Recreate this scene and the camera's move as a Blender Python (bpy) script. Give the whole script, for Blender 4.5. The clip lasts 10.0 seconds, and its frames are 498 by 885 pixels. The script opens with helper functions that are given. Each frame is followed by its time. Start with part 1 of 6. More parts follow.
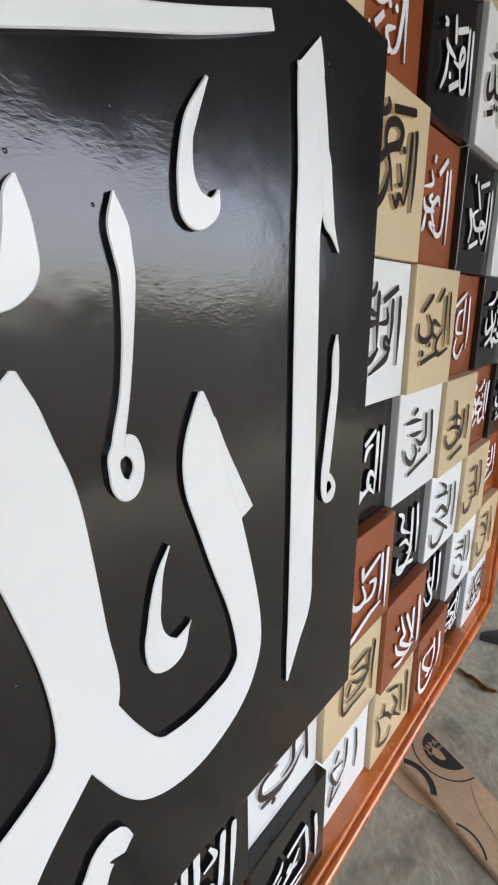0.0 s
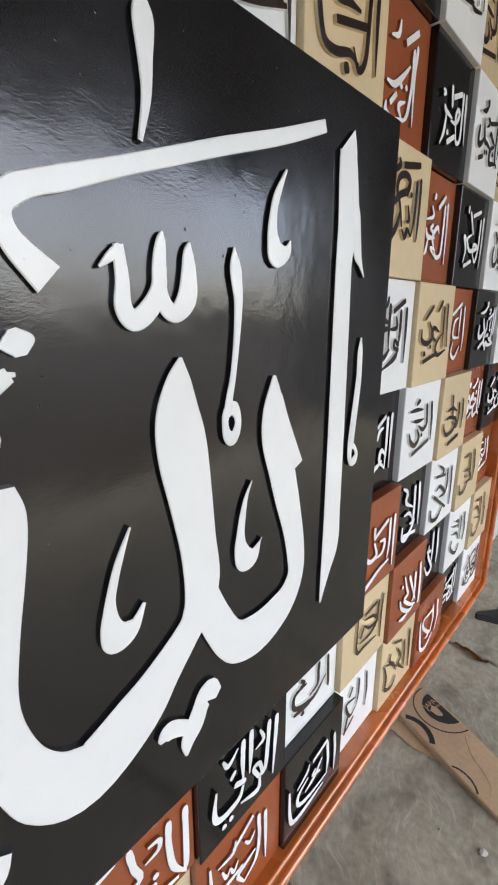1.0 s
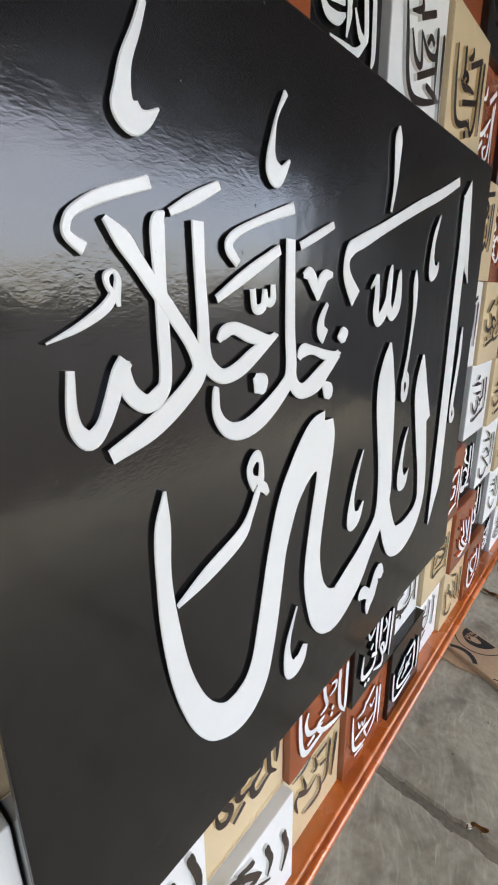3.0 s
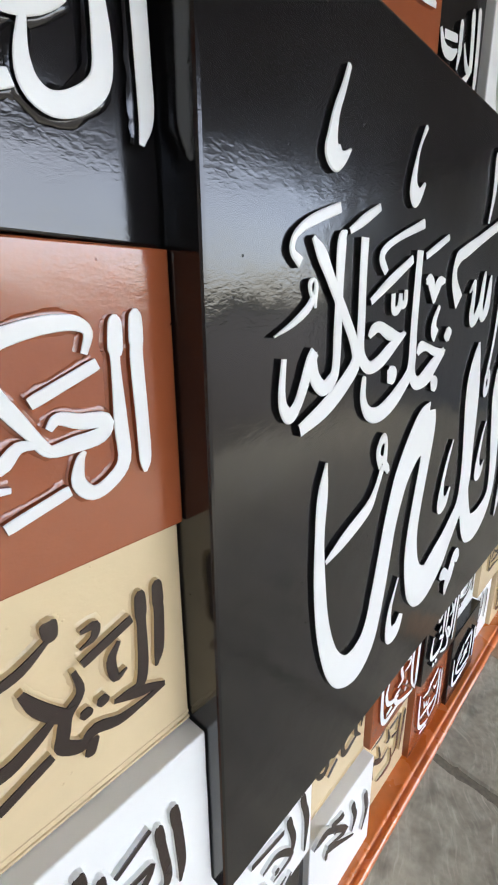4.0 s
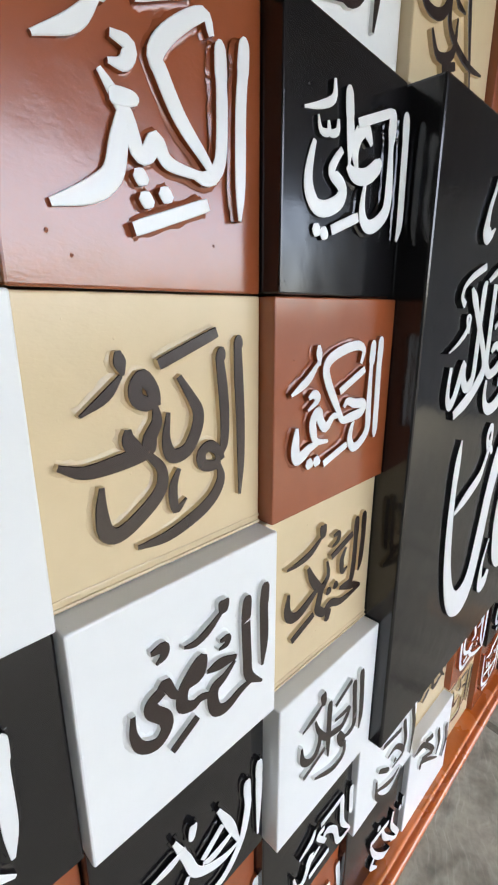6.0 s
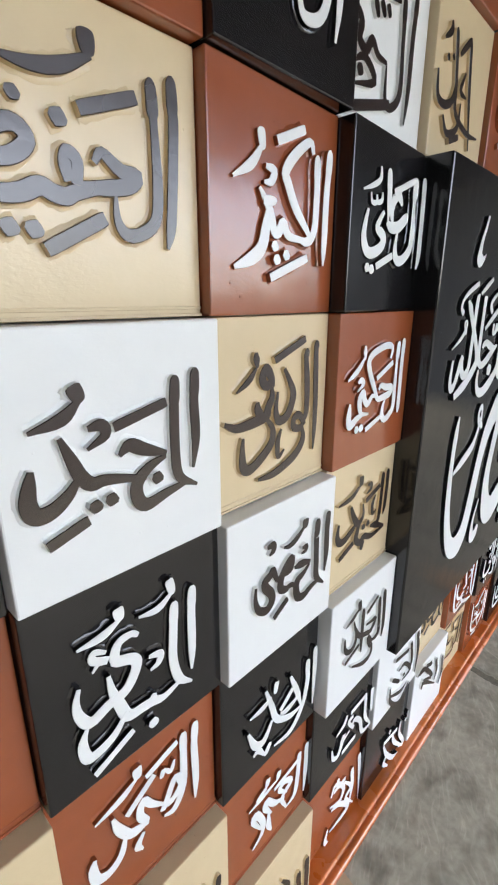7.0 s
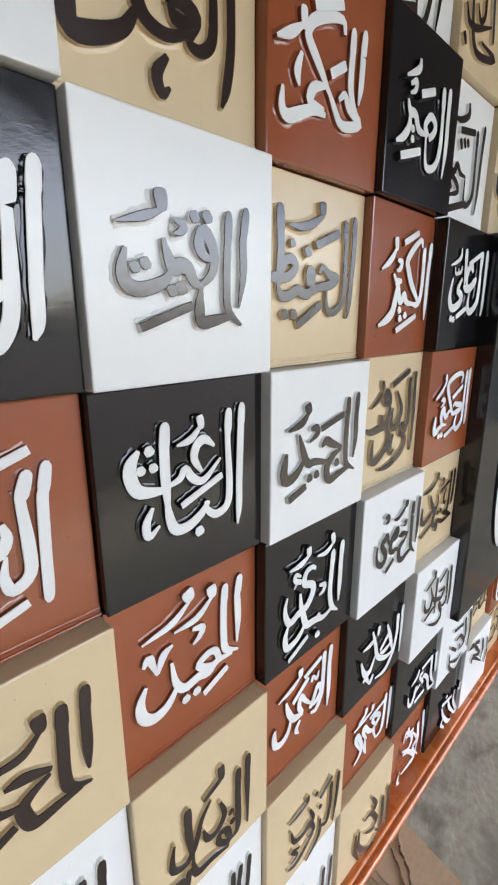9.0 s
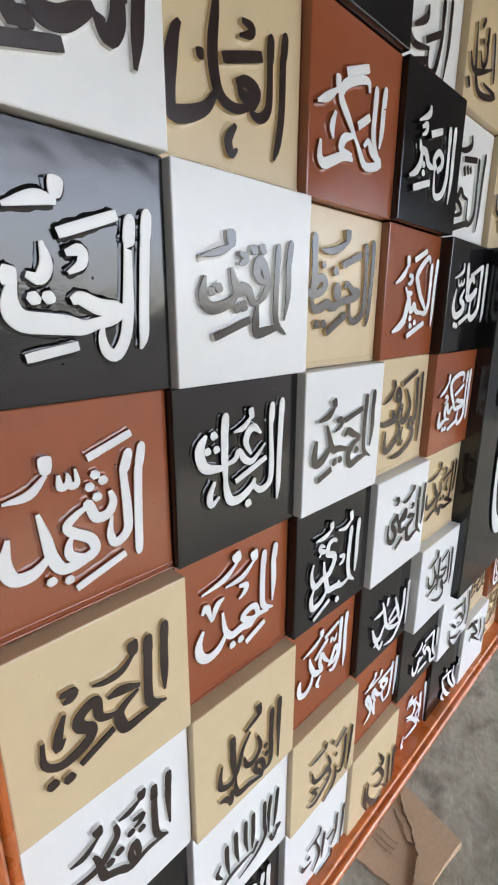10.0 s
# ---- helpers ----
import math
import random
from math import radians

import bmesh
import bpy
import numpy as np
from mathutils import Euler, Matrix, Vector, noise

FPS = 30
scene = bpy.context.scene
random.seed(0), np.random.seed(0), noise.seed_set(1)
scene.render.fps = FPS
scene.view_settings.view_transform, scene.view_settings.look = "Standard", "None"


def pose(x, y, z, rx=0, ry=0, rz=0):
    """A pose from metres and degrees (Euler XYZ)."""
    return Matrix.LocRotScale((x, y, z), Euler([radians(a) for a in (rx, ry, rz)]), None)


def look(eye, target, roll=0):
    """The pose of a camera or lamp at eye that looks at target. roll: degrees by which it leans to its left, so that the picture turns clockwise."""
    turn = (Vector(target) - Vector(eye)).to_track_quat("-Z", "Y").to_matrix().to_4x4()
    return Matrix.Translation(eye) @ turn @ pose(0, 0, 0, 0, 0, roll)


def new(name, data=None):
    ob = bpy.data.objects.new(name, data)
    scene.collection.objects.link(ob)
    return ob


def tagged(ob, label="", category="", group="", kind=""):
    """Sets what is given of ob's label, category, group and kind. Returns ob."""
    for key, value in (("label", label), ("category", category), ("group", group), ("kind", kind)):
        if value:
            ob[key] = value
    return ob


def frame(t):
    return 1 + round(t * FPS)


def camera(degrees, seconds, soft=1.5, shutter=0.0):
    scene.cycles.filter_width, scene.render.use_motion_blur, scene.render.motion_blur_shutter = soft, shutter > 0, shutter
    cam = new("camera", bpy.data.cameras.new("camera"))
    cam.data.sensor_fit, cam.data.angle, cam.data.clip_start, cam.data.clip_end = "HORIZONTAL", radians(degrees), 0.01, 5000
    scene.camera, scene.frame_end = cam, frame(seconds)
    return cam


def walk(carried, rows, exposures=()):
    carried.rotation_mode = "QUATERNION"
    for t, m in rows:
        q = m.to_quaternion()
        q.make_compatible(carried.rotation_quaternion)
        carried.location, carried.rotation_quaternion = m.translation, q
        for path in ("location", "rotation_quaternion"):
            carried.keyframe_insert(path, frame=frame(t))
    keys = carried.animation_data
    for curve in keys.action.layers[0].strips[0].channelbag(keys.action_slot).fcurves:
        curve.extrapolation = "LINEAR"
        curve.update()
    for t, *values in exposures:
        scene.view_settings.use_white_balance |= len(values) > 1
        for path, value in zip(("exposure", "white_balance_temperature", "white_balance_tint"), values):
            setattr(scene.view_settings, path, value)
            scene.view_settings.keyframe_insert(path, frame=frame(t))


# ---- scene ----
cam = camera(56.9, 10.0, soft=2.1)
PATH = [
    (0, (0.044, 0.026, 1.444), (-1.222, 1.472, 0.892), -0.5),
    (0.5, (0.083, -0.069, 1.444), (-1.179, 1.386, 0.905), 0.0),
    (1, (0.123, -0.19, 1.453), (-1.146, 1.259, 0.915), -0.1),
    (1.5, (0.147, -0.296, 1.466), (-1.139, 1.133, 0.915), -0.7),
    (2, (0.143, -0.394, 1.48), (-1.14, 1.029, 0.908), -0.8),
    (2.2, (0.129, -0.448, 1.479), (-1.137, 0.992, 0.909), -0.8),
    (3.5, (0.026, -0.744, 1.481), (-1.2, 0.72, 0.885), -0.8),
    (4, (0.002, -0.823, 1.482), (-1.293, 0.587, 0.904), -0.6),
    (4.5, (-0.036, -0.915, 1.495), (-1.421, 0.419, 0.947), -0.3),
    (5, (-0.056, -0.978, 1.503), (-1.484, 0.322, 0.985), -0.5),
    (5.5, (-0.041, -1.049, 1.507), (-1.443, 0.28, 0.988), -0.2),
    (6.8, (0.048, -1.379, 1.537), (-1.255, 0.013, 0.934), -0.1),
    (7, (0.056, -1.417, 1.547), (-1.253, -0.027, 0.951), -0.0),
    (7.5, (0.052, -1.512, 1.571), (-1.285, -0.129, 1.021), -0.1),
    (8, (0.053, -1.598, 1.585), (-1.307, -0.227, 1.063), -0.4),
    (8.5, (0.065, -1.681, 1.592), (-1.302, -0.317, 1.072), -0.4),
    (9, (0.082, -1.761, 1.598), (-1.28, -0.395, 1.07), -0.2),
    (9.5, (0.1, -1.83, 1.607), (-1.25, -0.456, 1.069), 0.1),
    (10, (0.126, -1.893, 1.617), (-1.233, -0.527, 1.078), 0.1),
]
walk(cam, [(t, look(eye, target, roll)) for t, eye, target, roll in PATH],
     exposures=[(0.0, 2.88, 6590, 6), (2.0, 2.92, 6590, 6), (3.5, 3.04, 6450, 6), (4.2, 3.17, 6370, 5), (5.5, 3.11, 6350, 5), (7.0, 3.06, 6350, 5), (10.0, 3.00, 6350, 6)])
SKY = 0.15

# world, sun and exposure: a bright overcast day seen from under a deep roof
world = bpy.data.worlds.new("world")
scene.world = world
world.use_nodes = True
wn = world.node_tree.nodes
sky = wn.new("ShaderNodeTexSky")
sky.sky_type = "NISHITA"
sky.sun_disc = False
sky.sun_elevation = radians(55)
sky.sun_rotation = radians(70)
sky.air_density = 0.55
sky.dust_density = 3.0
sky.ozone_density = 0.3
wn["Background"].inputs["Strength"].default_value = SKY
world.node_tree.links.new(sky.outputs["Color"], wn["Background"].inputs["Color"])
sun = new("sun", bpy.data.lights.new("sun", "SUN"))
sun.data.energy, sun.data.angle, sun.data.color = 0.5, radians(12), (1.0, 0.96, 0.9)
sun.matrix_world = look((6, 2, 9), (0, 0, 0))


# ---- materials ----
def material(name, colour, rough=0.4, metal=0.0, coat=0.0, grain=60.0, tone=0.12, bump=0.05, stain=3.0, wear=0.15, spec=0.5):
    """A surface with fine grain, broad stains and a little relief."""
    mat = bpy.data.materials.new(name)
    mat.use_nodes = True
    nodes, links = mat.node_tree.nodes, mat.node_tree.links
    bsdf = nodes["Principled BSDF"]
    bsdf.inputs["Metallic"].default_value = metal
    bsdf.inputs["Coat Weight"].default_value = coat
    bsdf.inputs["Coat Roughness"].default_value = 0.12
    bsdf.inputs["Specular IOR Level"].default_value = spec
    coord = nodes.new("ShaderNodeNewGeometry")
    fine = nodes.new("ShaderNodeTexNoise")
    fine.inputs["Scale"].default_value, fine.inputs["Detail"].default_value = grain, 6
    broad = nodes.new("ShaderNodeTexNoise")
    broad.inputs["Scale"].default_value, broad.inputs["Detail"].default_value = stain, 4
    for n in (fine, broad):
        links.new(coord.outputs["Position"], n.inputs["Vector"])
    mix = nodes.new("ShaderNodeMix")
    mix.data_type, mix.blend_type = "RGBA", "MULTIPLY"
    ramp = nodes.new("ShaderNodeMapRange")
    ramp.inputs["From Min"].default_value, ramp.inputs["From Max"].default_value = 0.3, 0.7
    ramp.inputs["To Min"].default_value, ramp.inputs["To Max"].default_value = 1 - tone, 1 + tone * 0.4
    add = nodes.new("ShaderNodeMath")
    add.operation = "MULTIPLY_ADD"
    add.inputs[1].default_value = 0.45
    links.new(fine.outputs["Fac"], add.inputs[0])
    half = nodes.new("ShaderNodeMath")
    half.operation = "MULTIPLY"
    half.inputs[1].default_value = 0.55
    links.new(broad.outputs["Fac"], half.inputs[0])
    links.new(half.outputs[0], add.inputs[2])
    links.new(add.outputs[0], ramp.inputs["Value"])
    mix.inputs["Factor"].default_value = 1.0
    mix.inputs[6].default_value = (*colour, 1)
    links.new(ramp.outputs[0], mix.inputs[7])
    links.new(mix.outputs[2], bsdf.inputs["Base Color"])
    rr = nodes.new("ShaderNodeMapRange")
    rr.inputs["From Min"].default_value, rr.inputs["From Max"].default_value = 0.35, 0.65
    rr.inputs["To Min"].default_value, rr.inputs["To Max"].default_value = max(0.03, rough - wear), min(1, rough + wear)
    links.new(broad.outputs["Fac"], rr.inputs["Value"])
    links.new(rr.outputs[0], bsdf.inputs["Roughness"])
    bp = nodes.new("ShaderNodeBump")
    bp.inputs["Strength"].default_value, bp.inputs["Distance"].default_value = bump, 0.004
    links.new(fine.outputs["Fac"], bp.inputs["Height"])
    links.new(bp.outputs[0], bsdf.inputs["Normal"])
    return mat


def brushed(mat, ripple=0.25, specks=0.0):
    """Adds the ripples that a brush and roller leave in gloss paint, and a few specks of grit under it."""
    nodes, links = mat.node_tree.nodes, mat.node_tree.links
    bump = next(n for n in nodes if n.type == "BUMP")
    geo = next(n for n in nodes if n.type == "NEW_GEOMETRY")
    stretch = nodes.new("ShaderNodeMapping")
    stretch.inputs["Scale"].default_value = (1, 0.5, 1)
    links.new(geo.outputs["Position"], stretch.inputs["Vector"])
    wave = nodes.new("ShaderNodeTexNoise")
    wave.inputs["Scale"].default_value, wave.inputs["Detail"].default_value, wave.inputs["Distortion"].default_value = 300, 2.5, 0.4
    links.new(stretch.outputs[0], wave.inputs["Vector"])
    patch = nodes.new("ShaderNodeTexNoise")
    patch.inputs["Scale"].default_value, patch.inputs["Detail"].default_value = 5.5, 2
    links.new(geo.outputs["Position"], patch.inputs["Vector"])
    mask = nodes.new("ShaderNodeMapRange")
    mask.inputs["From Min"].default_value, mask.inputs["From Max"].default_value = 0.42, 0.68
    mask.inputs["To Min"].default_value = 0.12
    links.new(patch.outputs["Fac"], mask.inputs["Value"])
    times = nodes.new("ShaderNodeMath")
    times.operation = "MULTIPLY"
    links.new(wave.outputs["Fac"], times.inputs[0])
    links.new(mask.outputs[0], times.inputs[1])
    second = nodes.new("ShaderNodeBump")
    second.inputs["Strength"].default_value, second.inputs["Distance"].default_value = ripple, 0.002
    links.new(times.outputs[0], second.inputs["Height"])
    links.new(second.outputs[0], bump.inputs["Normal"])
    sag = nodes.new("ShaderNodeTexNoise")
    sag.inputs["Scale"].default_value, sag.inputs["Detail"].default_value = 22, 1.5
    links.new(geo.outputs["Position"], sag.inputs["Vector"])
    slow = nodes.new("ShaderNodeBump")
    slow.inputs["Strength"].default_value, slow.inputs["Distance"].default_value = 0.16, 0.004
    links.new(sag.outputs["Fac"], slow.inputs["Height"])
    links.new(slow.outputs[0], second.inputs["Normal"])
    if specks:
        dots = nodes.new("ShaderNodeTexVoronoi")
        dots.inputs["Scale"].default_value = 34
        links.new(geo.outputs["Position"], dots.inputs["Vector"])
        small = nodes.new("ShaderNodeMapRange")
        small.inputs["From Min"].default_value, small.inputs["From Max"].default_value = 0.02, 0.06
        small.inputs["To Min"].default_value, small.inputs["To Max"].default_value = 1, 0
        links.new(dots.outputs["Distance"], small.inputs["Value"])
        third = nodes.new("ShaderNodeBump")
        third.inputs["Strength"].default_value, third.inputs["Distance"].default_value = specks, 0.0015
        links.new(small.outputs[0], third.inputs["Height"])
        links.new(third.outputs[0], slow.inputs["Normal"])
    return mat


def trowelled(mat):
    """Adds the pale curved sweeps and dark damp patches that trowel and shoes leave on concrete."""
    nodes, links = mat.node_tree.nodes, mat.node_tree.links
    bsdf = nodes["Principled BSDF"]
    geo = next(n for n in nodes if n.type == "NEW_GEOMETRY")
    base = bsdf.inputs["Base Color"].links[0].from_socket
    bend = nodes.new("ShaderNodeTexNoise")
    bend.inputs["Scale"].default_value, bend.inputs["Detail"].default_value = 4.5, 1
    links.new(geo.outputs["Position"], bend.inputs["Vector"])
    warp = nodes.new("ShaderNodeVectorMath")
    warp.operation = "MULTIPLY_ADD"
    warp.inputs[1].default_value = (0.16, 0.16, 0)
    links.new(bend.outputs["Color"], warp.inputs[0])
    links.new(geo.outputs["Position"], warp.inputs[2])
    col = base
    for turn, scale, colour, low, high, amount in ((0.5, (90, 13, 1), (0.56, 0.52, 0.42), 0.54, 0.74, 0.48), (0.15, (40, 9, 1), (0.52, 0.49, 0.39), 0.57, 0.76, 0.4), (0.2, (10, 7, 1), (0.10, 0.093, 0.07), 0.50, 0.72, 0.72)):
        spin = nodes.new("ShaderNodeMapping")
        spin.vector_type = "TEXTURE"
        spin.inputs["Rotation"].default_value = (0, 0, turn)
        links.new(warp.outputs[0], spin.inputs["Vector"])
        size = nodes.new("ShaderNodeVectorMath")
        size.operation = "MULTIPLY"
        size.inputs[1].default_value = scale
        links.new(spin.outputs[0], size.inputs[0])
        sweep = nodes.new("ShaderNodeTexNoise")
        sweep.inputs["Scale"].default_value, sweep.inputs["Detail"].default_value = 1.0, 3
        links.new(size.outputs[0], sweep.inputs["Vector"])
        cut = nodes.new("ShaderNodeMapRange")
        cut.inputs["From Min"].default_value, cut.inputs["From Max"].default_value = low, high
        cut.inputs["To Max"].default_value = amount
        links.new(sweep.outputs["Fac"], cut.inputs["Value"])
        mix = nodes.new("ShaderNodeMix")
        mix.data_type = "RGBA"
        links.new(cut.outputs[0], mix.inputs["Factor"])
        links.new(col, mix.inputs[6])
        mix.inputs[7].default_value = (*colour, 1)
        col = mix.outputs[2]
    links.new(col, bsdf.inputs["Base Color"])
    return mat


BLACK = brushed(material("black_gloss_paint", (0.009, 0.0085, 0.009), 0.16, grain=35, bump=0.03, wear=0.05, tone=0.3, spec=0.6), 0.12, 0.5)
WHITE = brushed(material("white_paint", (0.715, 0.715, 0.682), 0.3, grain=40, bump=0.03, tone=0.03, wear=0.02), 0.12, 0.3)
BEIGE = brushed(material("beige_paint", (0.60, 0.475, 0.285), 0.25, grain=40, bump=0.03, tone=0.05, wear=0.02, spec=0.6), 0.14, 0.4)
BROWN = brushed(material("brown_paint", (0.27, 0.070, 0.024), 0.2, grain=40, bump=0.03, tone=0.08, wear=0.06, spec=0.8), 0.10, 0.5)
INK = material("dark_letter_paint", (0.026, 0.015, 0.012), 0.22, grain=90, bump=0.06, tone=0.3, wear=0.06, spec=0.75)
VARNISH = material("orange_varnished_wood", (0.50, 0.125, 0.022), 0.25, grain=25, bump=0.03, tone=0.3, stain=6, coat=1.0)
CONCRETE = trowelled(material("worn_concrete", (0.37, 0.345, 0.265), 0.7, grain=45, bump=0.3, tone=0.45, stain=2.2, wear=0.15))
PLASTER = material("rough_plaster", (0.5, 0.48, 0.44), 0.85, bump=0.2)
MUD = material("grey_cement_plaster", (0.26, 0.25, 0.23), 0.9, bump=0.2, tone=0.3)
EARTH = material("dark_joint_earth", (0.19, 0.17, 0.125), 0.95, bump=0.4, tone=0.5)
CARTON = material("brown_carton", (0.48, 0.34, 0.21), 0.8, grain=70, bump=0.1, tone=0.2, stain=5)
PRINT = material("black_carton_print", (0.02, 0.018, 0.017), 0.7, bump=0.05)
PRINT_LIGHT = material("bare_carton_lettering", (0.5, 0.33, 0.2), 0.8, bump=0.05)
RUBBER = material("black_rubber", (0.02, 0.022, 0.024), 0.55, bump=0.1)
DRY_LEAF = material("dry_orange_leaf", (0.32, 0.15, 0.035), 0.6, tone=0.5, grain=120)
PALE_STONE = material("pale_plaster_chip", (0.7, 0.68, 0.62), 0.8, bump=0.2)
RAW_WOOD = material("raw_pale_wood", (0.4, 0.29, 0.17), 0.7, tone=0.4, grain=80)
ROOFING = material("roof_boards", (0.09, 0.08, 0.075), 0.8, bump=0.2)
BOARD = material("raw_fibreboard", (0.30, 0.22, 0.14), 0.8, bump=0.1)
SOIL = material("bare_ground", (0.088, 0.074, 0.056), 0.95, grain=9, stain=0.5, bump=0.4, tone=0.5)

LEAF = material("green_leaves", (0.06, 0.085, 0.03), 0.6, grain=6, stain=0.8, tone=0.5, bump=0.5)


# ---- helpers of this scene ----
def part(name, bm, mats, parent=None, label=""):
    """Links a bmesh as one mesh object, under a parent if there is one."""
    me = bpy.data.meshes.new(name)
    bmesh.ops.recalc_face_normals(bm, faces=bm.faces)
    bm.to_mesh(me)
    bm.free()
    for m in mats if isinstance(mats, (list, tuple)) else [mats]:
        me.materials.append(m)
    ob = new(name, me)
    ob.parent = parent
    if label:
        tagged(ob, label)
    return ob


def box(bm, x0, x1, y0, y1, z0, z1, bevel=0.0, segments=2):
    made = bmesh.ops.create_cube(bm, size=1, matrix=Matrix.Translation(((x0 + x1) / 2, (y0 + y1) / 2, (z0 + z1) / 2))
                                 @ Matrix.Diagonal((x1 - x0, y1 - y0, z1 - z0, 1)))
    if bevel:
        edges = {e for v in made["verts"] for e in v.link_edges}
        bmesh.ops.bevel(bm, geom=list(edges), offset=bevel, segments=segments, affect="EDGES", profile=0.5)
    return bm


def smooth(ob):
    for p in ob.data.polygons:
        p.use_smooth = True
    return ob


def glide(points, steps):
    """Points of a smooth curve through (u, v, width) points."""
    pts = [np.array(p, float) for p in points]
    pts = [2 * pts[0] - pts[1]] + pts + [2 * pts[-1] - pts[-2]]
    out = []
    for a, b, c, d in zip(pts, pts[1:], pts[2:], pts[3:]):
        for k in range(steps):
            t = k / steps
            out.append(0.5 * (2 * b + (c - a) * t + (2 * a - 5 * b + 4 * c - d) * t * t + (3 * b - a - 3 * c + d) * t ** 3))
    return out + [pts[-2]]


def stroke(bm, points, base, top, unit=0.01, steps=5, edge=0.0008):
    """One pen stroke of a raised letter: face (slot 1), a softened rim and sides (slot 0). It lies in the y-z plane and stands out along +x."""
    line = glide([(u * unit, v * unit, w * unit) for u, v, w in points], steps)
    rings, rim = [], {}
    for i, p in enumerate(line):
        d = line[min(i + 1, len(line) - 1)][:2] - line[max(i - 1, 0)][:2]
        n = np.array((-d[1], d[0])) / (np.hypot(*d) or 1)
        h = max(p[2] / 2, 0.0009)
        g = max(h - edge, h * 0.6)
        for s in (h, g, -g, -h):                       # a rim never runs back on itself in a tight bend
            k = (s > 0, abs(s) == h)
            q = p[:2] + s * n
            if i and np.dot(q - rim[k], d) < 0:
                q = rim[k]
            rim[k] = q
        a, b, c, e = rim[True, True], rim[True, False], rim[False, False], rim[False, True]
        rise = top + 0.0001 * i / len(line)
        ring = [bm.verts.new((x, *q)) for x, q in ((base, a), (rise - edge, a), (rise, b), (rise, c), (rise - edge, e), (base, e))]
        rings.append(ring)
    for a, b in zip(rings, rings[1:]):
        for k, slot in ((0, 0), (1, 1), (2, 1), (3, 1), (4, 0)):
            bm.faces.new((a[k], a[k + 1], b[k + 1], b[k])).material_index = slot
    for ring in (rings[0], rings[-1]):
        bm.faces.new(ring).material_index = 0


def prism(bm, points, base, top, unit=0.01):
    """A flat-topped pointed end of a letter, by its corners."""
    low = [bm.verts.new((base, u * unit, v * unit)) for u, v in points]
    high = [bm.verts.new((top, u * unit, v * unit)) for u, v in points]
    bm.faces.new(high).material_index = 1
    for i in range(len(low)):
        j = (i + 1) % len(low)
        bm.faces.new((low[i], low[j], high[j], high[i]))


# ---- plan of the wall art ----
PITCH_Y, PITCH_Z = 0.25, 0.2545          # one tile
LEFT, TOP = -1.31, 1.5275               # corner of column 0, row 0
BACK = -0.42
LEVEL = (-0.326, -0.354, -0.338)        # face of a tile by its diagonal: high, low, middle
FLOOR = -0.09
FACE = -0.288                          # face of the centre panel


def edge_y(c):
    return LEFT + PITCH_Y * c


def edge_z(r):
    return TOP - PITCH_Z * r


# faces of the hand-set tiles that stand off the common levels
SET = {(2, 2): -0.311, (2, 1): -0.339, (2, 0): -0.329, (2, -1): -0.330, (1, 1): -0.319, (1, 0): -0.349, (1, -1): -0.344, (-1, 0): -0.342, (0, 1): -0.334}
TILT = {(2, -1): 0.007, (1, -1): 0.005}  # how far the side towards low y stands out


def face_of(c, r):
    return SET.get((c, r), LEVEL[(c - r) % 3])


Y0, Y1, Z0, Z1 = edge_y(-2), edge_y(13), edge_z(5), edge_z(-3)

# ---- structure ----
def plate(name, mat, x0, x1, y0, y1, z0, z1, label):
    return tagged(part(name, box(bmesh.new(), x0, x1, y0, y1, z0, z1), mat), label, kind="structure")


plate("ground", SOIL, 3.0, 400, -400, 400, FLOOR - 0.5, FLOOR - 0.05, "bare brown ground of an open yard")
floor = plate("floor", EARTH, -0.52, 3.0, -6, 9, FLOOR - 0.3, FLOOR - 0.008, "worn grey concrete floor of a workshop porch in cast slabs")


def floor_slab(near, far, drop):
    """A cast slab with a ragged edge; near and far give its joints as (y at x=-0.4, y at x=0)."""
    bm = bmesh.new()
    xs = list(np.linspace(-0.515, 0.6, 90)) + [0.8, 1.2, 2.0, 2.98]

    def ragged(j, x, k):
        y = j[0] + (j[1] - j[0]) * (min(x, 1.2) + 0.4) / 0.4
        return y + 0.016 * (noise.noise((x * 7, k, 0.3)) + 0.6 * noise.noise((x * 25, k, 1.7)) + 0.35 * noise.noise((x * 70, k, 2.2)))

    rows = []
    for x in xs:
        y0, y1 = ragged(near, x, near[0] * 3) + 0.006, ragged(far, x, far[0] * 3 + 0.4) - 0.007
        z = FLOOR - drop
        rows.append([bm.verts.new((x, y, zz)) for y, zz in ((y0, FLOOR - 0.035), (y0 + 0.002, z - 0.009), (y0 + 0.012, z - 0.001), (y0 + 0.03, z), (y1 - 0.03, z), (y1 - 0.010, z - 0.002), (y1 - 0.001, z - 0.008), (y1, FLOOR - 0.035))])
    for a, b in zip(rows, rows[1:]):
        for i in range(7):
            bm.faces.new((a[i], a[i + 1], b[i + 1], b[i]))
    return part("slab", bm, CONCRETE, floor)


